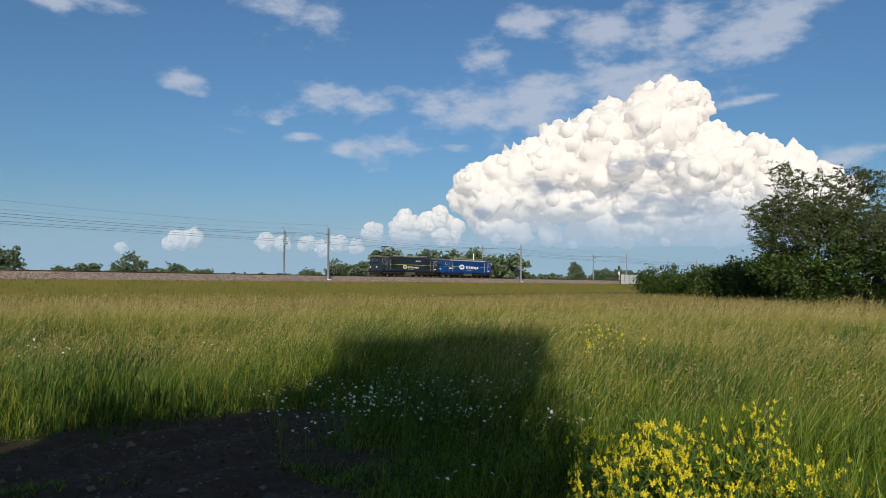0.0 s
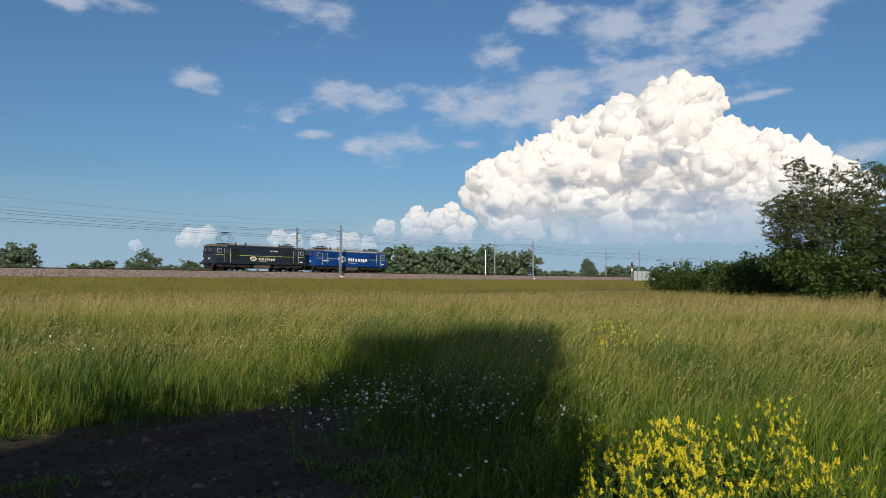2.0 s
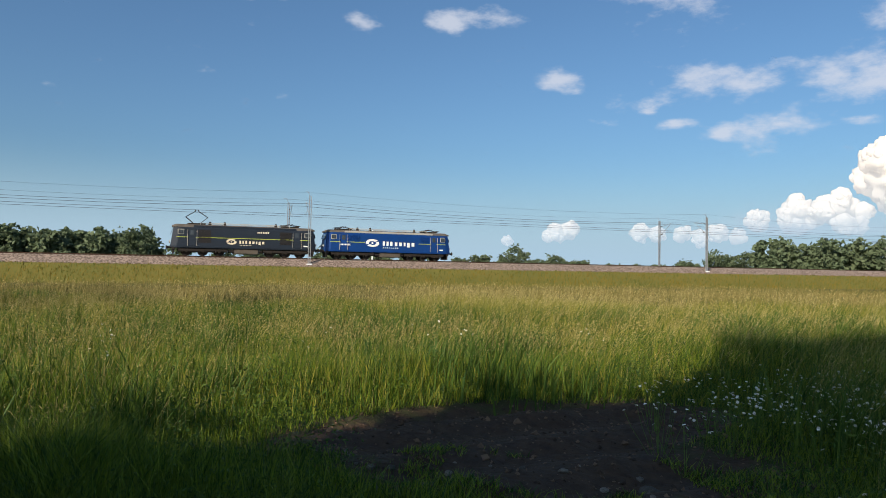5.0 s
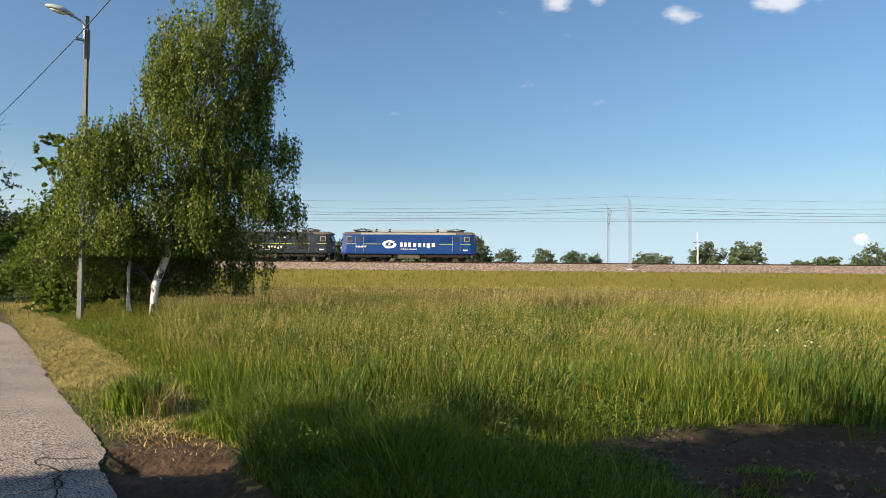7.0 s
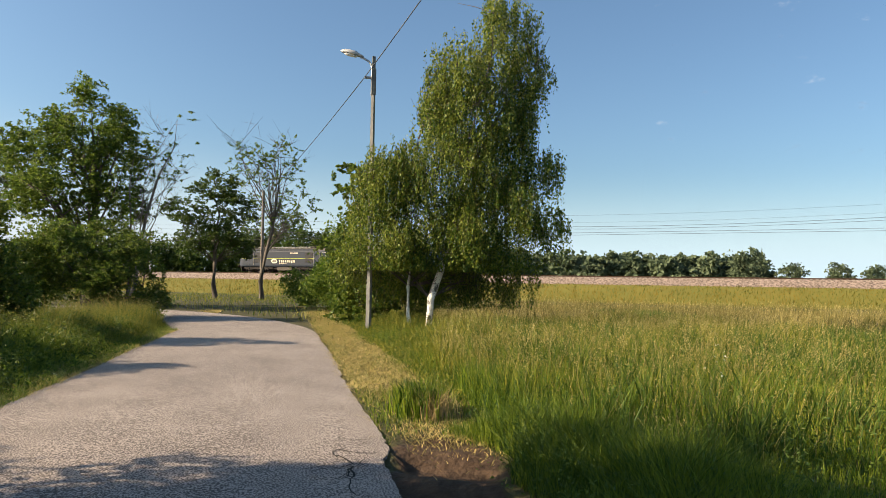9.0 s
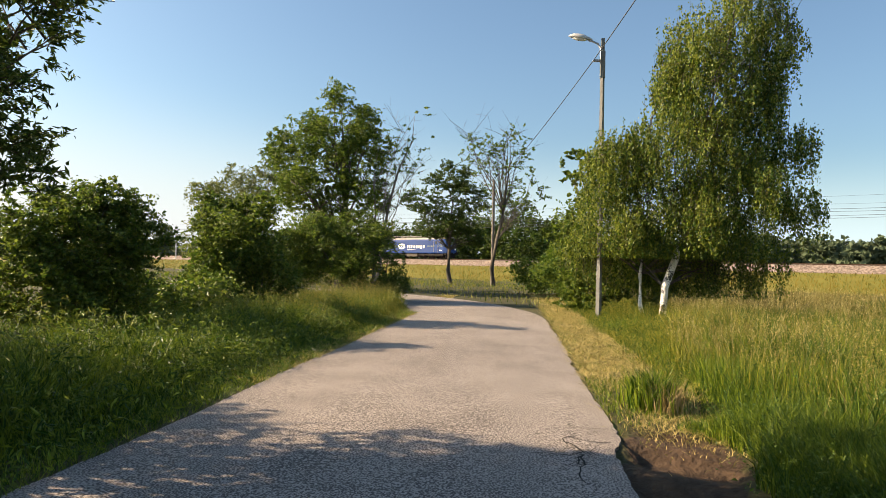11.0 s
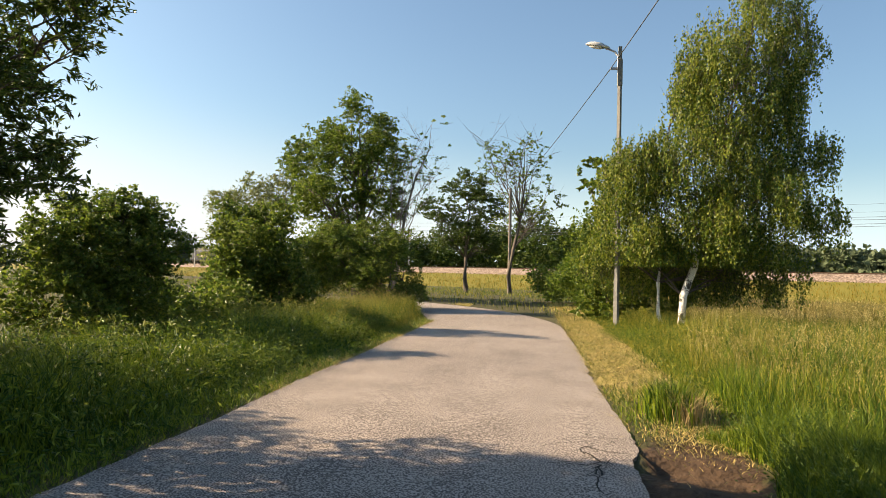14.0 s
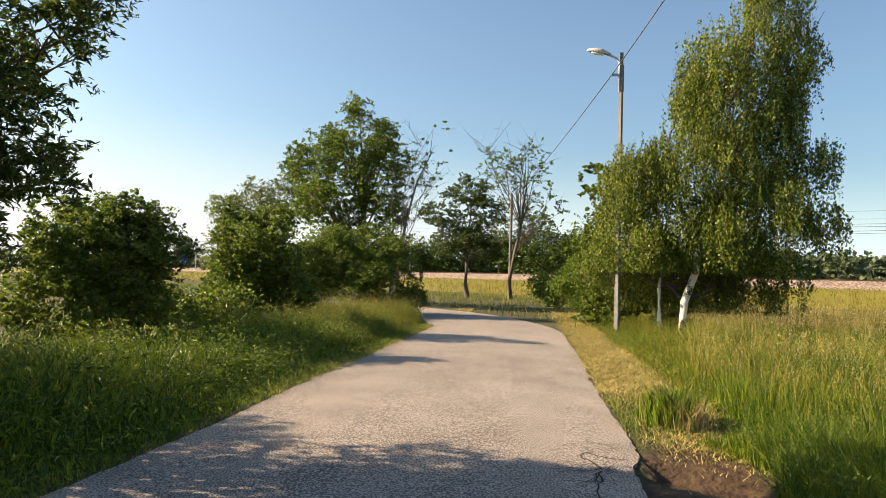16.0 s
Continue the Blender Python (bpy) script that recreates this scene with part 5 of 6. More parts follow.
    P = P[clear_of(P, 1.5)]
    sow("tall_grass", P, rng.uniform(0.2, 0.5, len(P)), rng.uniform(0.02, 0.05, len(P)), "field_grass", "meadow behind the bushes", 0.3, 1)
    c = np.stack([-rng.uniform(4, 22, 480), -4.1 - rng.exponential(1.6, 480), np.zeros(480)], 1)
    c = c[clear_of(c, 0.5)]
    tall = np.clip((-3.4 - c[:, 1]) / 1.5, 0.2, 1) * rng.uniform(0.4, 1.0, len(c))
    P = np.repeat(c, 50, 0) + rng.normal(0, 1, (len(c) * 50, 3)) * [0.16, 0.16, 0]
    P[:, 2] = rng.uniform(0.03, 0.9, len(P)) * np.repeat(tall, 50)
    tagged(link_mesh("bank_weeds", *leaves(P, 0.058, 0.45, 0.2), M["hazel_leaf"]), "leafy nettles and weeds on the bank", "weeds", kind="stuff")
    # short growth among the stones in front
    P = polar(40000, -12, 72, 4.4, 6.6)
    P = P[(patchy(P, 1.3) > 0.42) & (P[:, 1] > 1.5) & (dirt_mask(P[:, 0], P[:, 1]) < 0.45)]
    sow("short_grass", P, rng.uniform(0.03, 0.2, len(P)) * patchy(P, 1.3), rng.uniform(0.006, 0.014, len(P)), "green_grass", "short grass among stones on bare earth", 0.5, 2)
    # broad weeds
    P = polar(4000, -36, 125, 4.6, 13)
    P = P[clear_of(P, 0.3, 0.05) & ~((P[:, 0] < -6) & (P[:, 1] > 0) & (P[:, 1] < 2.9))]
    c = np.repeat(P, 14, 0) + rng.normal(0, 1, (len(P) * 14, 3)) * [0.09, 0.09, 0.10] + [0, 0, 0.14]
    c[:, 2] = np.abs(c[:, 2])
    tagged(link_mesh("weeds", *leaves(c, 0.038, 0.45, 0.0), M["weed"]), "low broad-leaved weeds among the grass", "weeds", kind="stuff")


meadow()
verge()

# ---- flowers, stones, cracks ----
M["petal_yellow"] = mat("yellow_petals", (0.72, 0.58, 0.01), (0.85, 0.75, 0.04), 20, 0.5, island=0.5, trans=0.3)
M["petal_white"] = mat("white_petals", (0.75, 0.75, 0.72), (0.85, 0.85, 0.82), 20, 0.6)
M["stalk"] = mat("flower_stalk", (0.07, 0.12, 0.02), (0.13, 0.19, 0.03), 8, 0.6, island=0.4, trans=0.2)
M["dry"] = mat("dry_stalks", (0.30, 0.21, 0.09), (0.48, 0.37, 0.18), 8, 0.8, island=0.6)
M["crack"] = mat("open_crack", (0.012, 0.01, 0.008), (0.035, 0.03, 0.024), 20, 1.0)


def mustard(x, y, h, n, seed):
    """A branching mustard plant: stalks, lance leaves and round heads of small four-petalled flowers."""
    r = random.Random(seed)
    root = thing("mustard_plant", pose(x, y, 0, 0, 0, r.uniform(0, 360)), "yellow-flowering mustard plant at the meadow's edge", "flower", "mustard plants")
    tips, leaf = [], []
    for _ in range(n):
        d = Vector((r.gauss(0, 0.2), r.gauss(0, 0.2), 1)) * h * r.uniform(0.62, 1.05)
        mid = d * 0.5 + Vector((r.gauss(0, 0.03), r.gauss(0, 0.03), 0))
        bm = tube(bmesh.new(), [Vector((0, 0, -0.03)), mid, d], [0.006, 0.0045, 0.0025], 4)
        tips.append(d)
        for k in range(4):
            e = mid.lerp(d, r.uniform(0.1, 0.8))
            t = e + Vector((r.gauss(0, 0.07), r.gauss(0, 0.07), r.uniform(0.02, 0.15)))
            tube(bm, [e, t], [0.003, 0.0018], 3)
            tips.append(t)
        part("stalk", bm, M["stalk"], root)
        leaf += [mid * r.uniform(0.3, 1.5) + Vector((r.gauss(0, 0.05), r.gauss(0, 0.05), 0)) for _ in range(7)]
    link_mesh("foliage", *leaves(np.array(leaf), 0.10, 0.3, 0.1), M["weed"], root)
    for t in tips:
        if not HEAD:
            HEAD.append(link_mesh("flower_head", *leaves(np.random.default_rng(4).normal(0, 1, (34, 3)) * [0.014, 0.014, 0.018], 0.022, 0.8, -0.4), M["petal_yellow"]).data)
            bpy.data.objects.remove(bpy.data.objects["flower_head"])
        o = new("flower_head", HEAD[0])
        o.parent, o.location = root, t
        o.rotation_euler, o.scale = (r.gauss(0, 0.2), r.gauss(0, 0.2), r.uniform(0, 6)), [r.uniform(0.3, 0.58)] * 3


HEAD, DAISY = [], []
r_ = random.Random(11)
for k in range(25):
    u = r_.random()
    mustard(0.75 + 1.75 * u + r_.gauss(0, 0.1), 4.0 + 1.5 * r_.random() + 0.35 * u, r_.uniform(0.42, 0.72), r_.randint(4, 7), 100 + k)
for k in range(7):
    mustard(2.0 + r_.gauss(0, 0.5) + 0.3 * k / 12, 12.0 + r_.gauss(0, 1.0), r_.uniform(0.75, 1.05), 3, 200 + k)


def chamomile(x, y, h, n, seed):
    g = np.random.default_rng(seed)
    root = thing("chamomile_clump", pose(x, y, 0), "clump of white-flowered chamomile in the shade", "flower", "chamomile clumps")
    top = np.stack([g.normal(0, 0.13, n), g.normal(0, 0.13, n), h * g.uniform(0.7, 1.1, n)], 1)
    if not DAISY:
        V, F = [(0, 0, 0)], []
        for j in range(18):
            a, rad = j * math.pi / 9, 0.018 if j % 2 else 0.011
            V.append((rad * math.cos(a), rad * math.sin(a), -0.003 if j % 2 else 0))
        F = [(0, 1 + j, 1 + (j + 1) % 18) for j in range(18)]
        o = link_mesh("blossom", np.array(V), np.array(F), M["petal_white"])
        DAISY.append(o.data)
        bpy.data.objects.remove(o)
    for t in top:
        part("stalk", tube(bmesh.new(), [Vector((t[0] * 0.3, t[1] * 0.3, -0.03)), Vector((t[0] * 0.8, t[1] * 0.8, t[2] * 0.6)), Vector(t)], [0.003, 0.0025, 0.002], 3), M["stalk"], root)
        o = new("blossom", DAISY[0])
        o.parent, o.location, o.rotation_euler = root, Vector(t), (g.normal(-0.4, 0.5), g.normal(0, 0.5), 0)


for k in range(66):
    chamomile(r_.gauss(-0.35, 0.75), r_.gauss(7.9, 1.0), r_.uniform(0.3, 0.5), r_.randint(5, 11), 300 + k)
for x, y in ((-5.4, 9.6), (-3.9, 11.0), (-6.6, 7.4), (-6.2, 9.9), (0.9, 9.6), (-9.2, 6.1), (-7.9, 5.2)):
    chamomile(x, y, 0.75, 6, int(x * 10 + 900))


def stone(x, y, size, seed):
    bm = bmesh.new()
    bmesh.ops.create_icosphere(bm, subdivisions=2, radius=1)
    for v in bm.verts:
        v.co *= 1 + 0.35 * noise.noise(v.co * 1.3 + Vector((seed, 0, 0)))
        v.co = Vector((v.co.x * size, v.co.y * size * 0.8, v.co.z * size * 0.55))
    ob = part("stone", bm, M["stone"])
    ob.matrix_world = pose(x, y, float(ground_z(np.array(x), np.array(y))) + size * 0.2, 0, 0, seed * 40)
    tagged(ob, "small weathered stone lying on bare earth", "stone", "stones on the earth")


for k in range(70):
    a = radians(r_.uniform(-8, 62))
    d = r_.uniform(5.2, 6.6)
    stone(-math.sin(a) * d, math.cos(a) * d, r_.choice((0.014, 0.02, 0.02, 0.03, 0.042)), k + 1)
stone(-1.47, 5.52, 0.085, 90)


def clods():
    """Crumbs of earth strewn over the bare patch."""
    n = 5200
    P = np.stack([rng.uniform(-6, 1, n), rng.uniform(4.2, 9.6, n), np.zeros(n)], 1)
    P = P[dirt_mask(P[:, 0], P[:, 1]) > -0.1]
    P[:, 2] = ground_z(P[:, 0], P[:, 1])
    size = 0.011 * rng.lognormal(0, 0.55, len(P))
    oct_ = np.array([(1, 0, 0), (-1, 0, 0), (0, 1, 0), (0, -1, 0), (0, 0, 0.8), (0, 0, -0.8)])
    V = P[:, None] + (oct_[None] + rng.normal(0, 0.25, (len(P), 6, 3))) * size[:, None, None]
    f = np.array([(0, 2, 4), (2, 1, 4), (1, 3, 4), (3, 0, 4), (2, 0, 5), (1, 2, 5), (3, 1, 5), (0, 3, 5)])
    F = (np.arange(len(P)) * 6)[:, None, None] + f[None]
    tagged(link_mesh("earth_clods", V.reshape(-1, 3), F.reshape(-1, 3), mat("earth_crumbs", (0.05, 0.032, 0.02), (0.17, 0.11, 0.07), 8, 0.95, island=0.8)), "crumbled brown clods of earth", "earth", kind="stuff")


clods()


def cracks():
    """Branching cracks and loose slabs where the asphalt breaks up at its corner."""
    r = random.Random(3)
    V, F = [], []

    def run(p, a, n, w):
        o = len(V)
        for k in range(n):
            V.append((p[0] - w * math.sin(a), p[1] + w * math.cos(a), 0.0 + lane_z(p[1]) + 0.004))
            V.append((p[0] + w * math.sin(a), p[1] - w * math.cos(a), 0.0 + lane_z(p[1]) + 0.004))
            if k:
                F.append((o + 2 * k - 2, o + 2 * k, o + 2 * k + 1, o + 2 * k - 1))
            if r.random() < 0.22 and n > 5:
                run(p, a + r.choice((-1, 1)) * r.uniform(0.7, 1.3), n // 2, w * 0.7)
            a += r.gauss(0, 0.4)
            p = (p[0] + 0.11 * math.cos(a), p[1] + 0.11 * math.sin(a))
            if p[1] > (0.98 if p[0] < -6.6 else 0.74) or p[1] < -0.6:
                break
            w *= r.uniform(0.85, 1.1)
    for x, y, a in ((-7.3, 0.9, -0.6), (-6.7, 0.9, -0.9), (-6.4, 0.7, -0.7), (-6.2, 0.6, -0.2), (-6.6, 0.5, 0.3), (-5.9, 0.6, -0.5), (-6.3, 0.45, 0.1)):
        run((x, y), a, 8, r.uniform(0.005, 0.010))
    tagged(link_mesh("asphalt_cracks", np.array(V), np.array(F), M["crack"]), "dark branching cracks in the asphalt's edge", "cracks", kind="stuff")


def lane_z(y):
    w = abs(y + 1.13)
    return float(np.interp(w, [0, 1.1, 2.2], [0.045, 0.035, 0.015]))


cracks()


def dry_tuft():
    P = np.stack([rng.normal(-8.35, 0.14, 320), rng.normal(1.75, 0.10, 320), np.zeros(320)], 1)
    V, F = blades(P, rng.uniform(0.2, 0.45, 320), rng.uniform(0.006, 0.011, 320), 0.35, seg=2)
    tagged(link_mesh("dry_tuft", V, F, M["dry"]), "dry straw-coloured tuft beside the lane", "grass tuft")
    P = np.stack([rng.normal(-8.65, 0.2, 1100), rng.normal(1.62, 0.13, 1100), np.zeros(1100)], 1)
    V, F = blades(P, rng.uniform(0.25, 0.55, 1100), rng.uniform(0.01, 0.02, 1100), 0.25, seg=2)
    tagged(link_mesh("weed_tuft", V, F, M["green_grass"]), "dark green tuft beside the lane's edge", "grass tuft")
    P = np.stack([rng.normal(-7.6, 0.6, 2400), rng.normal(1.9, 0.5, 2400), np.full(2400, 0.01)], 1)
    V, F = blades(P[clear_of(P, 0.05, 5)], rng.uniform(0.02, 0.06, clear_of(P, 0.05, 5).sum()), np.full(clear_of(P, 0.05, 5).sum(), 0.009), 1.3, seg=2)
    tagged(link_mesh("cut_stems", V, F, M["straw"]), "brown cut stems lying on the earth", "straw", kind="stuff")


dry_tuft()

# ---- clouds ----
# bearing, elevation and radius of each lobe, in degrees
CUMULUS = [(-2.1, 6.9, 2.82), (-4.9, 7.8, 3.27), (-8.0, 9.5, 3.27), (-11.5, 9.9, 3.86), (-14.9, 11.5, 3.64), (-16.2, 13.1, 2.36), (-17.2, 13.4, 1.82), (-18.2, 8.3, 3.64), (-21.4, 8.6, 2.5), (-23.6, 7.2, 2.95), (-26.2, 6.3, 2.27), (-27.9, 6.4, 1.36), (-14.5, 5.9, 3.86), (-8.9, 5.5, 3.18), (-3.5, 4.7, 2.5), (2.0, 4.4, 1.73), (4.7, 4.4, 1.36), (7.4, 4.1, 0.82), (-19.8, 5.7, 2.73), (-12.4, 7.7, 2.73)]
LOW_CUMULUS = [(22.1, 3.2, 0.82), (21.2, 3.4, 0.77), (22.8, 2.9, 0.55), (26.1, 2.5, 0.45), (15.8, 3.2, 0.73), (14.5, 3.1, 0.64), (12.7, 3.1, 0.64), (10.1, 3.2, 0.73), (8.7, 2.9, 0.64), (11.4, 2.8, 0.64)]
# bearing, elevation, two radii and tilt of each drift of thin cloud, in degrees
DRIFTS = [(31.4, 19.3, 1.6, 0.6, 0), (26.8, 19.6, 2.7, 0.8, 4), (14.4, 20.9, 5.0, 1.4, 6), (22.1, 15.0, 1.7, 0.8, 6), (11.9, 14.2, 4.3, 1.2, -6), (8.3, 14.0, 2.7, 1.1, 0), (15.2, 12.5, 0.8, 0.3, 0), (13.0, 11.5, 1.2, 0.4, 0), (10.1, 10.5, 1.2, 0.5, 0), (5.7, 11.0, 3.0, 1.3, -10), (2.8, 14.3, 2.7, 1.0, 0), (0.7, 10.9, 1.5, 0.4, 0), (-0.8, 14.0, 4.3, 1.8, 0), (-4.9, 14.4, 6.8, 2.4, -4)]
DRIFTS += [(-10.8, 15.4, 8.2, 2.4, -8), (-15.9, 16.5, 7.3, 2.2, -12), (-1.8, 17.6, 2.5, 1.2, 10), (-5.4, 20.3, 2.4, 1.0, 0), (-10.8, 19.2, 3.2, 1.4, 0), (-15.1, 18.7, 6.8, 1.5, -4), (-20.5, 18.6, 6.8, 1.9, -12), (-24.3, 19.3, 4.1, 1.5, -14), (-22.8, 17.0, 2.5, 0.8, 0), (-16.4, 20.3, 3.6, 1.0, 0), (-28.0, 9.0, 4.1, 0.5, -14), (-22.3, 13.7, 2.7, 0.3, -8), (47.5, 20.7, 1.2, 0.6, 0), (44.5, 20.8, 1.3, 0.7, 0), (37.4, 19.2, 1.7, 0.6, 0)]
SHEET_GLOW = 0.62
CLOUD_GLOW = 0.28
HAZE = (0.35, 0.49, 0.61)
def cloud_pos(az, el, R):
    a, e = radians(az), radians(el)
    return Vector((-math.sin(a) * math.cos(e) * R, math.cos(a) * math.cos(e) * R, math.sin(e) * R))


def cloud_material():
    """White vapour; an added glow stands in for light scattered inside it."""
    m = mat("cumulus", (0.60, 0.56, 0.515), (0.66, 0.615, 0.57), 0.002, 1.0, trans=0.45, spec=0.0)
    N, L = m.node_tree.nodes, m.node_tree.links
    out = N["Material Output"].inputs["Surface"]
    body = out.links[0].from_socket
    em = N.new("ShaderNodeEmission")
    em.inputs["Color"].default_value, em.inputs["Strength"].default_value = (1.0, 0.96, 0.92, 1), CLOUD_GLOW
    add = N.new("ShaderNodeAddShader")
    L.new(body, add.inputs[0])
    L.new(em.outputs[0], add.inputs[1])
    L.new(add.outputs[0], out)
    return m


def cumulus(name, lobes, R, base, label):
    """A heaped cloud: lobes (bearing, elevation, radius in degrees) studded with ever smaller puffs."""
    r = random.Random(5)
    todo = []
    for az, el, rad in lobes:
        c, q = cloud_pos(az, el, R), radians(rad) * R * 0.93
        todo.append((c, q, 4 if R < 3100 else 3))
        for _ in range(26):
            d = Vector((r.gauss(0, 1), r.gauss(0, 1), r.gauss(0.3, 0.9))).normalized()
            c1, q1 = c + d * q * r.uniform(0.7, 0.95), q * r.uniform(0.2, 0.45)
            todo.append((c1, q1, 3 if R < 3100 else 2))
            for _ in range(3 if R < 3100 else 0):
                d = (d + Vector((r.gauss(0, 0.5), r.gauss(0, 0.5), r.gauss(0, 0.5)))).normalized()
                todo.append((c1 + d * q1 * 0.85, q1 * r.uniform(0.3, 0.5), 2))
    ball = {}
    for sub in (2, 3, 4):
        bm = bmesh.new()
        bmesh.ops.create_icosphere(bm, subdivisions=sub, radius=1)
        bm.verts.ensure_lookup_table()
        ball[sub] = (np.array([v.co for v in bm.verts]), np.array([[v.index for v in f.verts] for f in bm.faces]))
        bm.free()
    V, F, o = [], [], 0
    for c, q, sub in todo:
        if c.z - q < base:
            continue
        n, f = ball[sub]
        V.append(np.array(c) + n * q * np.array([noise.fractal((c + Vector(p) * q) / 34.0, 0.75, 2.2, 5) * 0.36 + 1 for p in n])[:, None])
        F.append(f + o)
        o += len(n)
    return tagged(link_mesh(name, np.concatenate(V), np.concatenate(F), cloud_material(), smooth=True), label, "cloud", kind="structure")


cumulus("cumulus_cloud", CUMULUS, 3000, 150, "towering sunlit white cumulus with greyish base")
cumulus("low_cumulus_cloud", LOW_CUMULUS, 3300, 95, "small distant pinkish-white cumulus near the horizon")


def cloud_sheet(name, R, drifts, colour, glow, scale, label):
    """A patch of the sky's dome, clear but where drifts of vapour thicken; its light is painted as emitted colour."""
    A, E = np.meshgrid(np.linspace(-45, 62, 260), np.linspace(3, 34, 90))
    a, e = np.radians(A), np.radians(E)
    V = np.stack([-np.sin(a) * np.cos(e), np.cos(a) * np.cos(e), np.sin(e)], -1) * R
    n, m = A.shape
    i = np.arange(n * m).reshape(n, m)
    F = np.stack([i[:-1, :-1], i[1:, :-1], i[1:, 1:], i[:-1, 1:]], -1).reshape(-1, 4)
    D = np.zeros_like(A) - 1.0
    for az, el, ra, re, tilt in drifts:
        c, s = math.cos(radians(tilt)), math.sin(radians(tilt))
        u, v = (A - az) * c + (E - el) * s, -(A - az) * s + (E - el) * c
        D = np.maximum(D, 1 - np.sqrt((u / ra) ** 2 + (v / re) ** 2))
    mt = bpy.data.materials.new("thin_cloud")
    mt.use_nodes = True
    N, L = mt.node_tree.nodes, mt.node_tree.links
    N.remove(N["Principled BSDF"])
    co = N.new("ShaderNodeTexCoord").outputs["Object"]
    mp = N.new("ShaderNodeMapping")
    mp.inputs["Scale"].default_value = (scale, scale, scale * 2.1)
    L.new(co, mp.inputs["Vector"])
    nz = N.new("ShaderNodeTexNoise")
    nz.inputs["Scale"].default_value, nz.inputs["Detail"].default_value, nz.inputs["Roughness"].default_value = 1.0, 9, 0.58
    L.new(mp.outputs[0], nz.inputs["Vector"])
    at_ = N.new("ShaderNodeAttribute")
    at_.attribute_name = "vapour"
    ma = N.new("ShaderNodeMath")
    ma.operation = "MULTIPLY_ADD"
    ma.inputs[1].default_value = 4.6
    L.new(nz.outputs["Fac"], ma.inputs[0])
    L.new(at_.outputs["Fac"], ma.inputs[2])
    mr = N.new("ShaderNodeMapRange")
    mr.interpolation_type = "SMOOTHSTEP"
    mr.inputs["From Min"].default_value, mr.inputs["From Max"].default_value = 2.0, 3.45
    mr.inputs["To Max"].default_value = 0.75
    L.new(ma.outputs[0], mr.inputs["Value"])
    em = N.new("ShaderNodeEmission")
    em.inputs["Color"].default_value, em.inputs["Strength"].default_value = (*colour, 1), glow
    tr = N.new("ShaderNodeBsdfTransparent")
    ms = N.new("ShaderNodeMixShader")
    L.new(mr.outputs[0], ms.inputs[0])
    L.new(tr.outputs[0], ms.inputs[1])
    L.new(em.outputs[0], ms.inputs[2])
    L.new(ms.outputs[0], N["Material Output"].inputs["Surface"])
    ob = link_mesh(name, V.reshape(-1, 3), F, mt)
    at2 = ob.data.attributes.new("vapour", "FLOAT", "POINT")
    at2.data.foreach_set("value", D.ravel().astype(np.float32))
    ob.visible_shadow = False
    tagged(ob, label, "cloud", kind="structure")


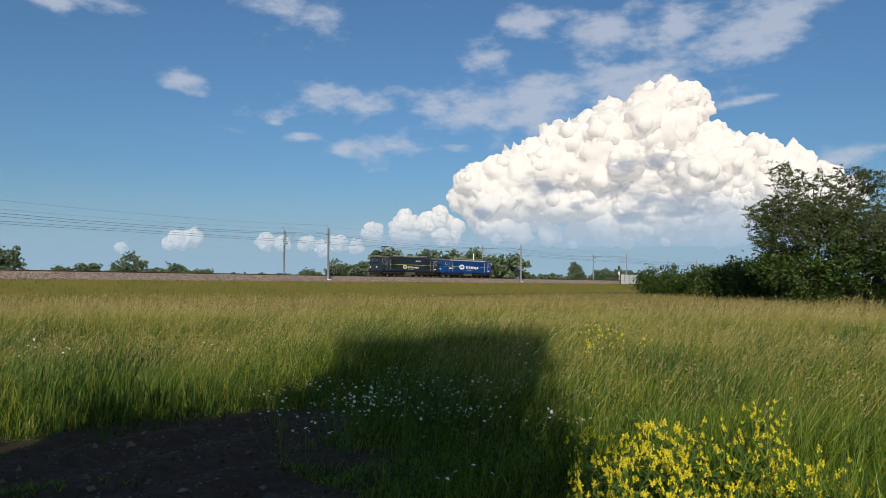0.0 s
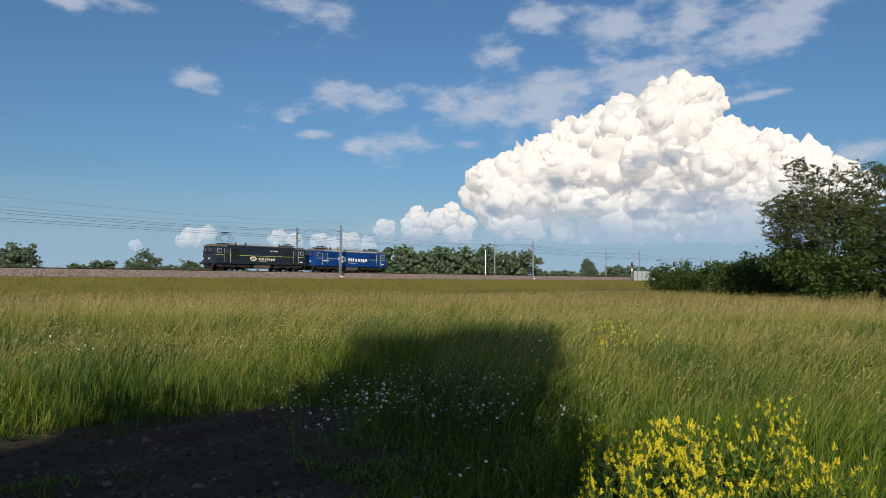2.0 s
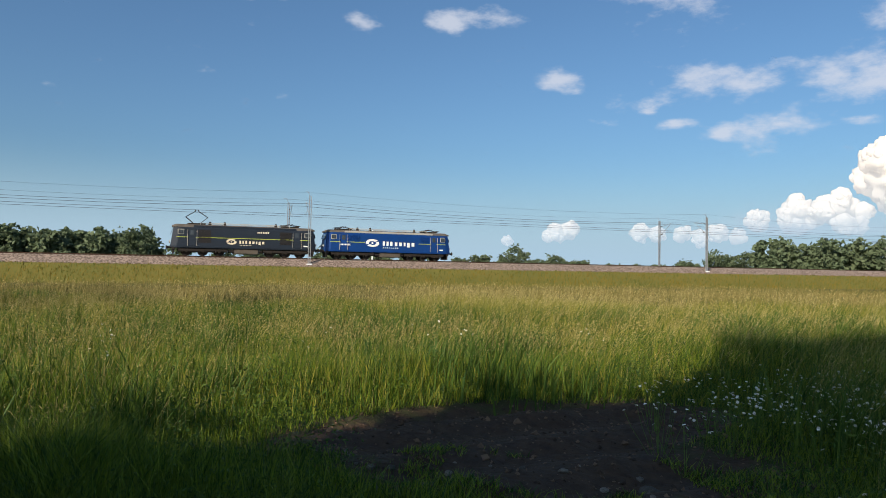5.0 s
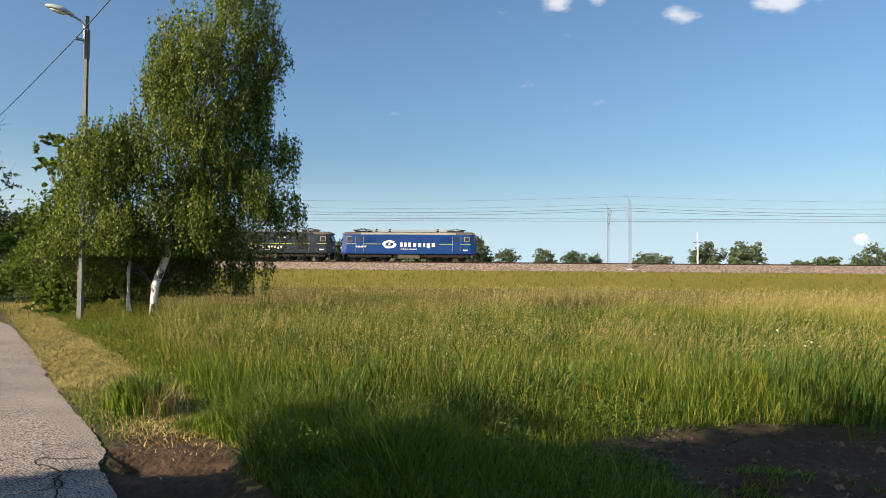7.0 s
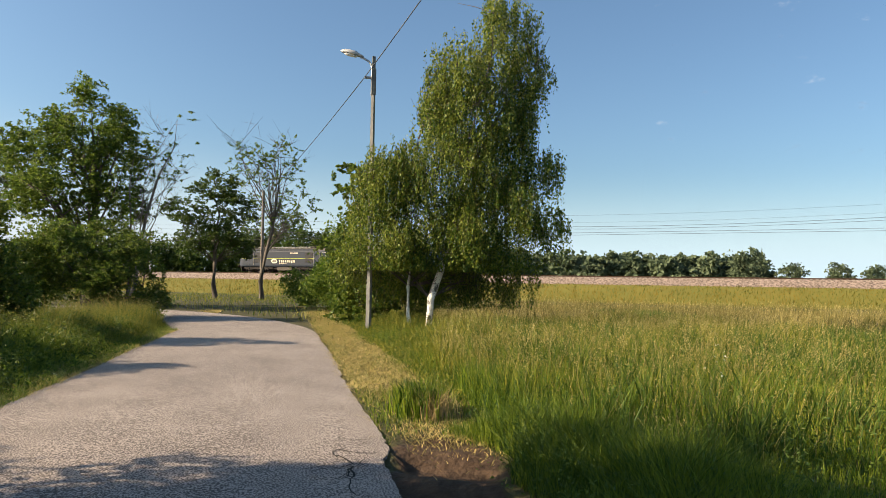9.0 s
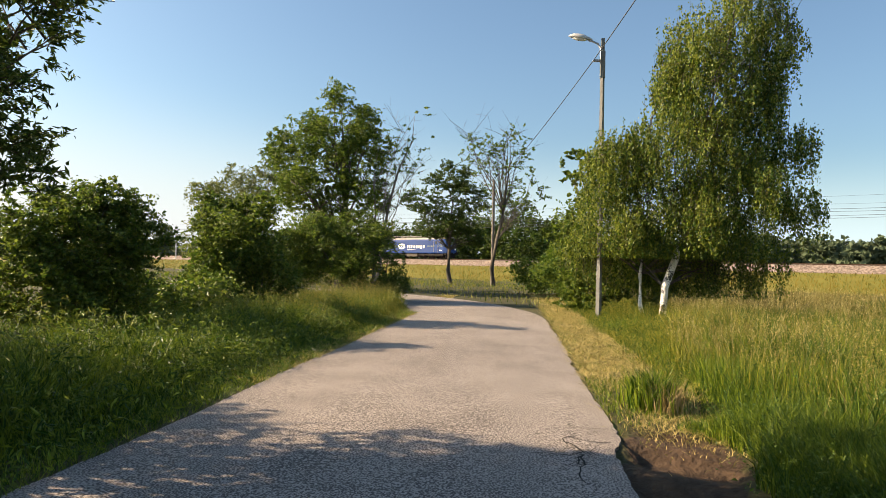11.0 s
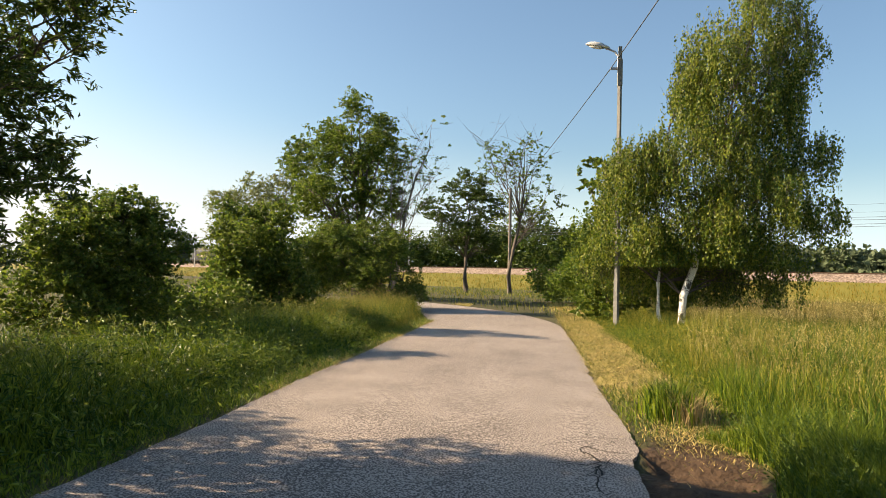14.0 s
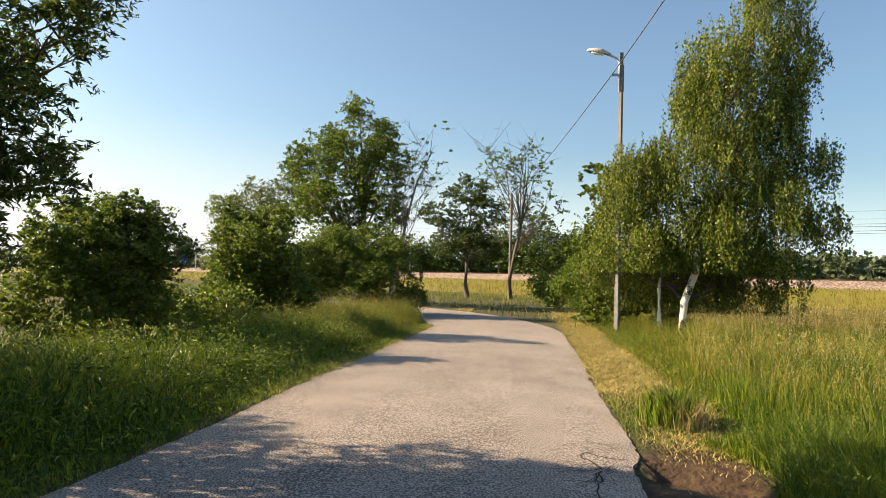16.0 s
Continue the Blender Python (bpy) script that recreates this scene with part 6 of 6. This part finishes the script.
def haze_glow_ring():
    """A glowing ring painted as pale summer haze that thickens towards the horizon."""
    R = 2450
    A, E = np.meshgrid(np.linspace(0, 360, 181), np.linspace(-0.6, 21, 44))
    a, e = np.radians(A), np.radians(E)
    V = np.stack([-np.sin(a) * np.cos(e), np.cos(a) * np.cos(e), np.sin(e)], -1) * R
    n, m = A.shape
    i = np.arange(n * m).reshape(n, m)
    F = np.stack([i[:-1, :-1], i[1:, :-1], i[1:, 1:], i[:-1, 1:]], -1).reshape(-1, 4)
    mt = bpy.data.materials.new("haze_glow_ring")
    mt.use_nodes = True
    N, L = mt.node_tree.nodes, mt.node_tree.links
    N.remove(N["Principled BSDF"])
    co = N.new("ShaderNodeTexCoord").outputs["Object"]
    z = N.new("ShaderNodeSeparateXYZ")
    L.new(co, z.inputs[0])
    # sunward scattering is put into the colour: whiter there, and reaching higher
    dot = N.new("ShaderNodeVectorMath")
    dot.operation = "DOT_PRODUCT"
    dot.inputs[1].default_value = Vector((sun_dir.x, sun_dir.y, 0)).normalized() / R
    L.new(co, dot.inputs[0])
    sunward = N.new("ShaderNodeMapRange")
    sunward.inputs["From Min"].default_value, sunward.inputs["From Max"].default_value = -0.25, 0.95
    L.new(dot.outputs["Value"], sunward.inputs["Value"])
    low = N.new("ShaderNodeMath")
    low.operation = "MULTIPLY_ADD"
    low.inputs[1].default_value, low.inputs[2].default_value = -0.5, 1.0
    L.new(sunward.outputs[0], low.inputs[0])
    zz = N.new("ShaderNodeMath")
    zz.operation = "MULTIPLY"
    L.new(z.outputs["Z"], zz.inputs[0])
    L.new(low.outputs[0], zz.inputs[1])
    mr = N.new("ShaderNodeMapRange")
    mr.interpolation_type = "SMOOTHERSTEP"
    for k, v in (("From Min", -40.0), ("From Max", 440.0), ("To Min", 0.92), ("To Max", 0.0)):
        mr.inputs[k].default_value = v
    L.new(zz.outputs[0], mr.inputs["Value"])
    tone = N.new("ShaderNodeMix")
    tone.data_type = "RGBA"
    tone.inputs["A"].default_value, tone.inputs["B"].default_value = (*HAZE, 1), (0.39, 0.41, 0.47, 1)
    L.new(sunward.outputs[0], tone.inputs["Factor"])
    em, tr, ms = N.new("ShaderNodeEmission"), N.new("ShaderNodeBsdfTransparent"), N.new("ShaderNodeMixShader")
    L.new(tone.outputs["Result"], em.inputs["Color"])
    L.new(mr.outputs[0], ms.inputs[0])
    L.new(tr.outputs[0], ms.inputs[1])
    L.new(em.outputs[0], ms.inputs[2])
    L.new(ms.outputs[0], N["Material Output"].inputs["Surface"])
    ob = link_mesh("haze_glow_ring", V.reshape(-1, 3), F, mt, smooth=True)
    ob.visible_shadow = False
    tagged(ob, "glowing ring painted as pale blue haze along the horizon", "haze", kind="structure")


haze_glow_ring()
SCUD = [(-6.2, 7.9, 1.6, 0.9, 0), (-12.6, 9.2, 1.4, 0.7, -18), (-15.3, 9.3, 1.6, 0.9, -18), (-13.5, 7.1, 2.9, 1.1, -6), (-13.0, 5.3, 1.1, 0.5, 0), (-16.4, 6.6, 1.9, 0.5, -6), (-1.6, 5.6, 0.7, 0.4, 0), (-9.0, 6.3, 0.7, 0.3, 0), (-17.2, 5.6, 2.7, 0.4, -4)]
cloud_sheet("thin_clouds", 3900, DRIFTS, (0.86, 0.90, 1.0), SHEET_GLOW, 0.004, "drifts of thin pale cloud high in a blue sky")
# pale haze painted as a glowing veil that blends the cumulus's lower puffs
HAZE_VEIL = [(-14.5, 3.3, 17.0, 2.2, 0), (-3.5, 3.2, 9.0, 1.7, 0), (-21.7, 3.6, 9.0, 2.2, 0), (5.6, 3.2, 6.0, 1.2, 0), (-10.2, 4.2, 8.0, 2.0, 0)]
cloud_sheet("haze_veil", 2750, HAZE_VEIL, (0.76, 0.82, 0.92), 0.66, 0.0016, "glowing pale haze veil painted before the heaped cloud's base")
cloud_sheet("dark_scud", 2600, SCUD, (0.62, 0.72, 0.92), 0.42, 0.009, "small shaded grey-blue cloud scraps before the cumulus")


# ---- what moves ----
FRONT = ((0, -98.0), (1.5, -69.2), (2, -59.4), (5.5, 9.4), (6, 19.4), (7, 39.5), (8, 59.8), (9, 82.5), (10, 103), (14.5, 204), (15.5, 228), (16, 238))


def motions():
    """Both locomotives run coupled along the line; the wheels roll."""
    ts = np.arange(0, 16.001, 0.25)
    keys = np.array(FRONT)
    coef = np.polyfit(keys[:, 0], keys[:, 1], 4)

    def front(t):
        return float(np.polyval(coef, t))
    for loco, back in ((loco_a, 9.62), (loco_b, 9.62 + 19.4)):
        walk(loco, [(t, on_track(front(t) - back, RAIL_D, RAIL_Z)) for t in ts])
    fine = np.arange(0, 481) / 30
    for w in wheels_a + wheels_b:
        p = w.location.copy()
        walk(w, [(t, Matrix.Translation(p) @ Matrix.Rotation((front(t) - front(0)) / 0.625, 4, "Y")) for t in fine])


motions()
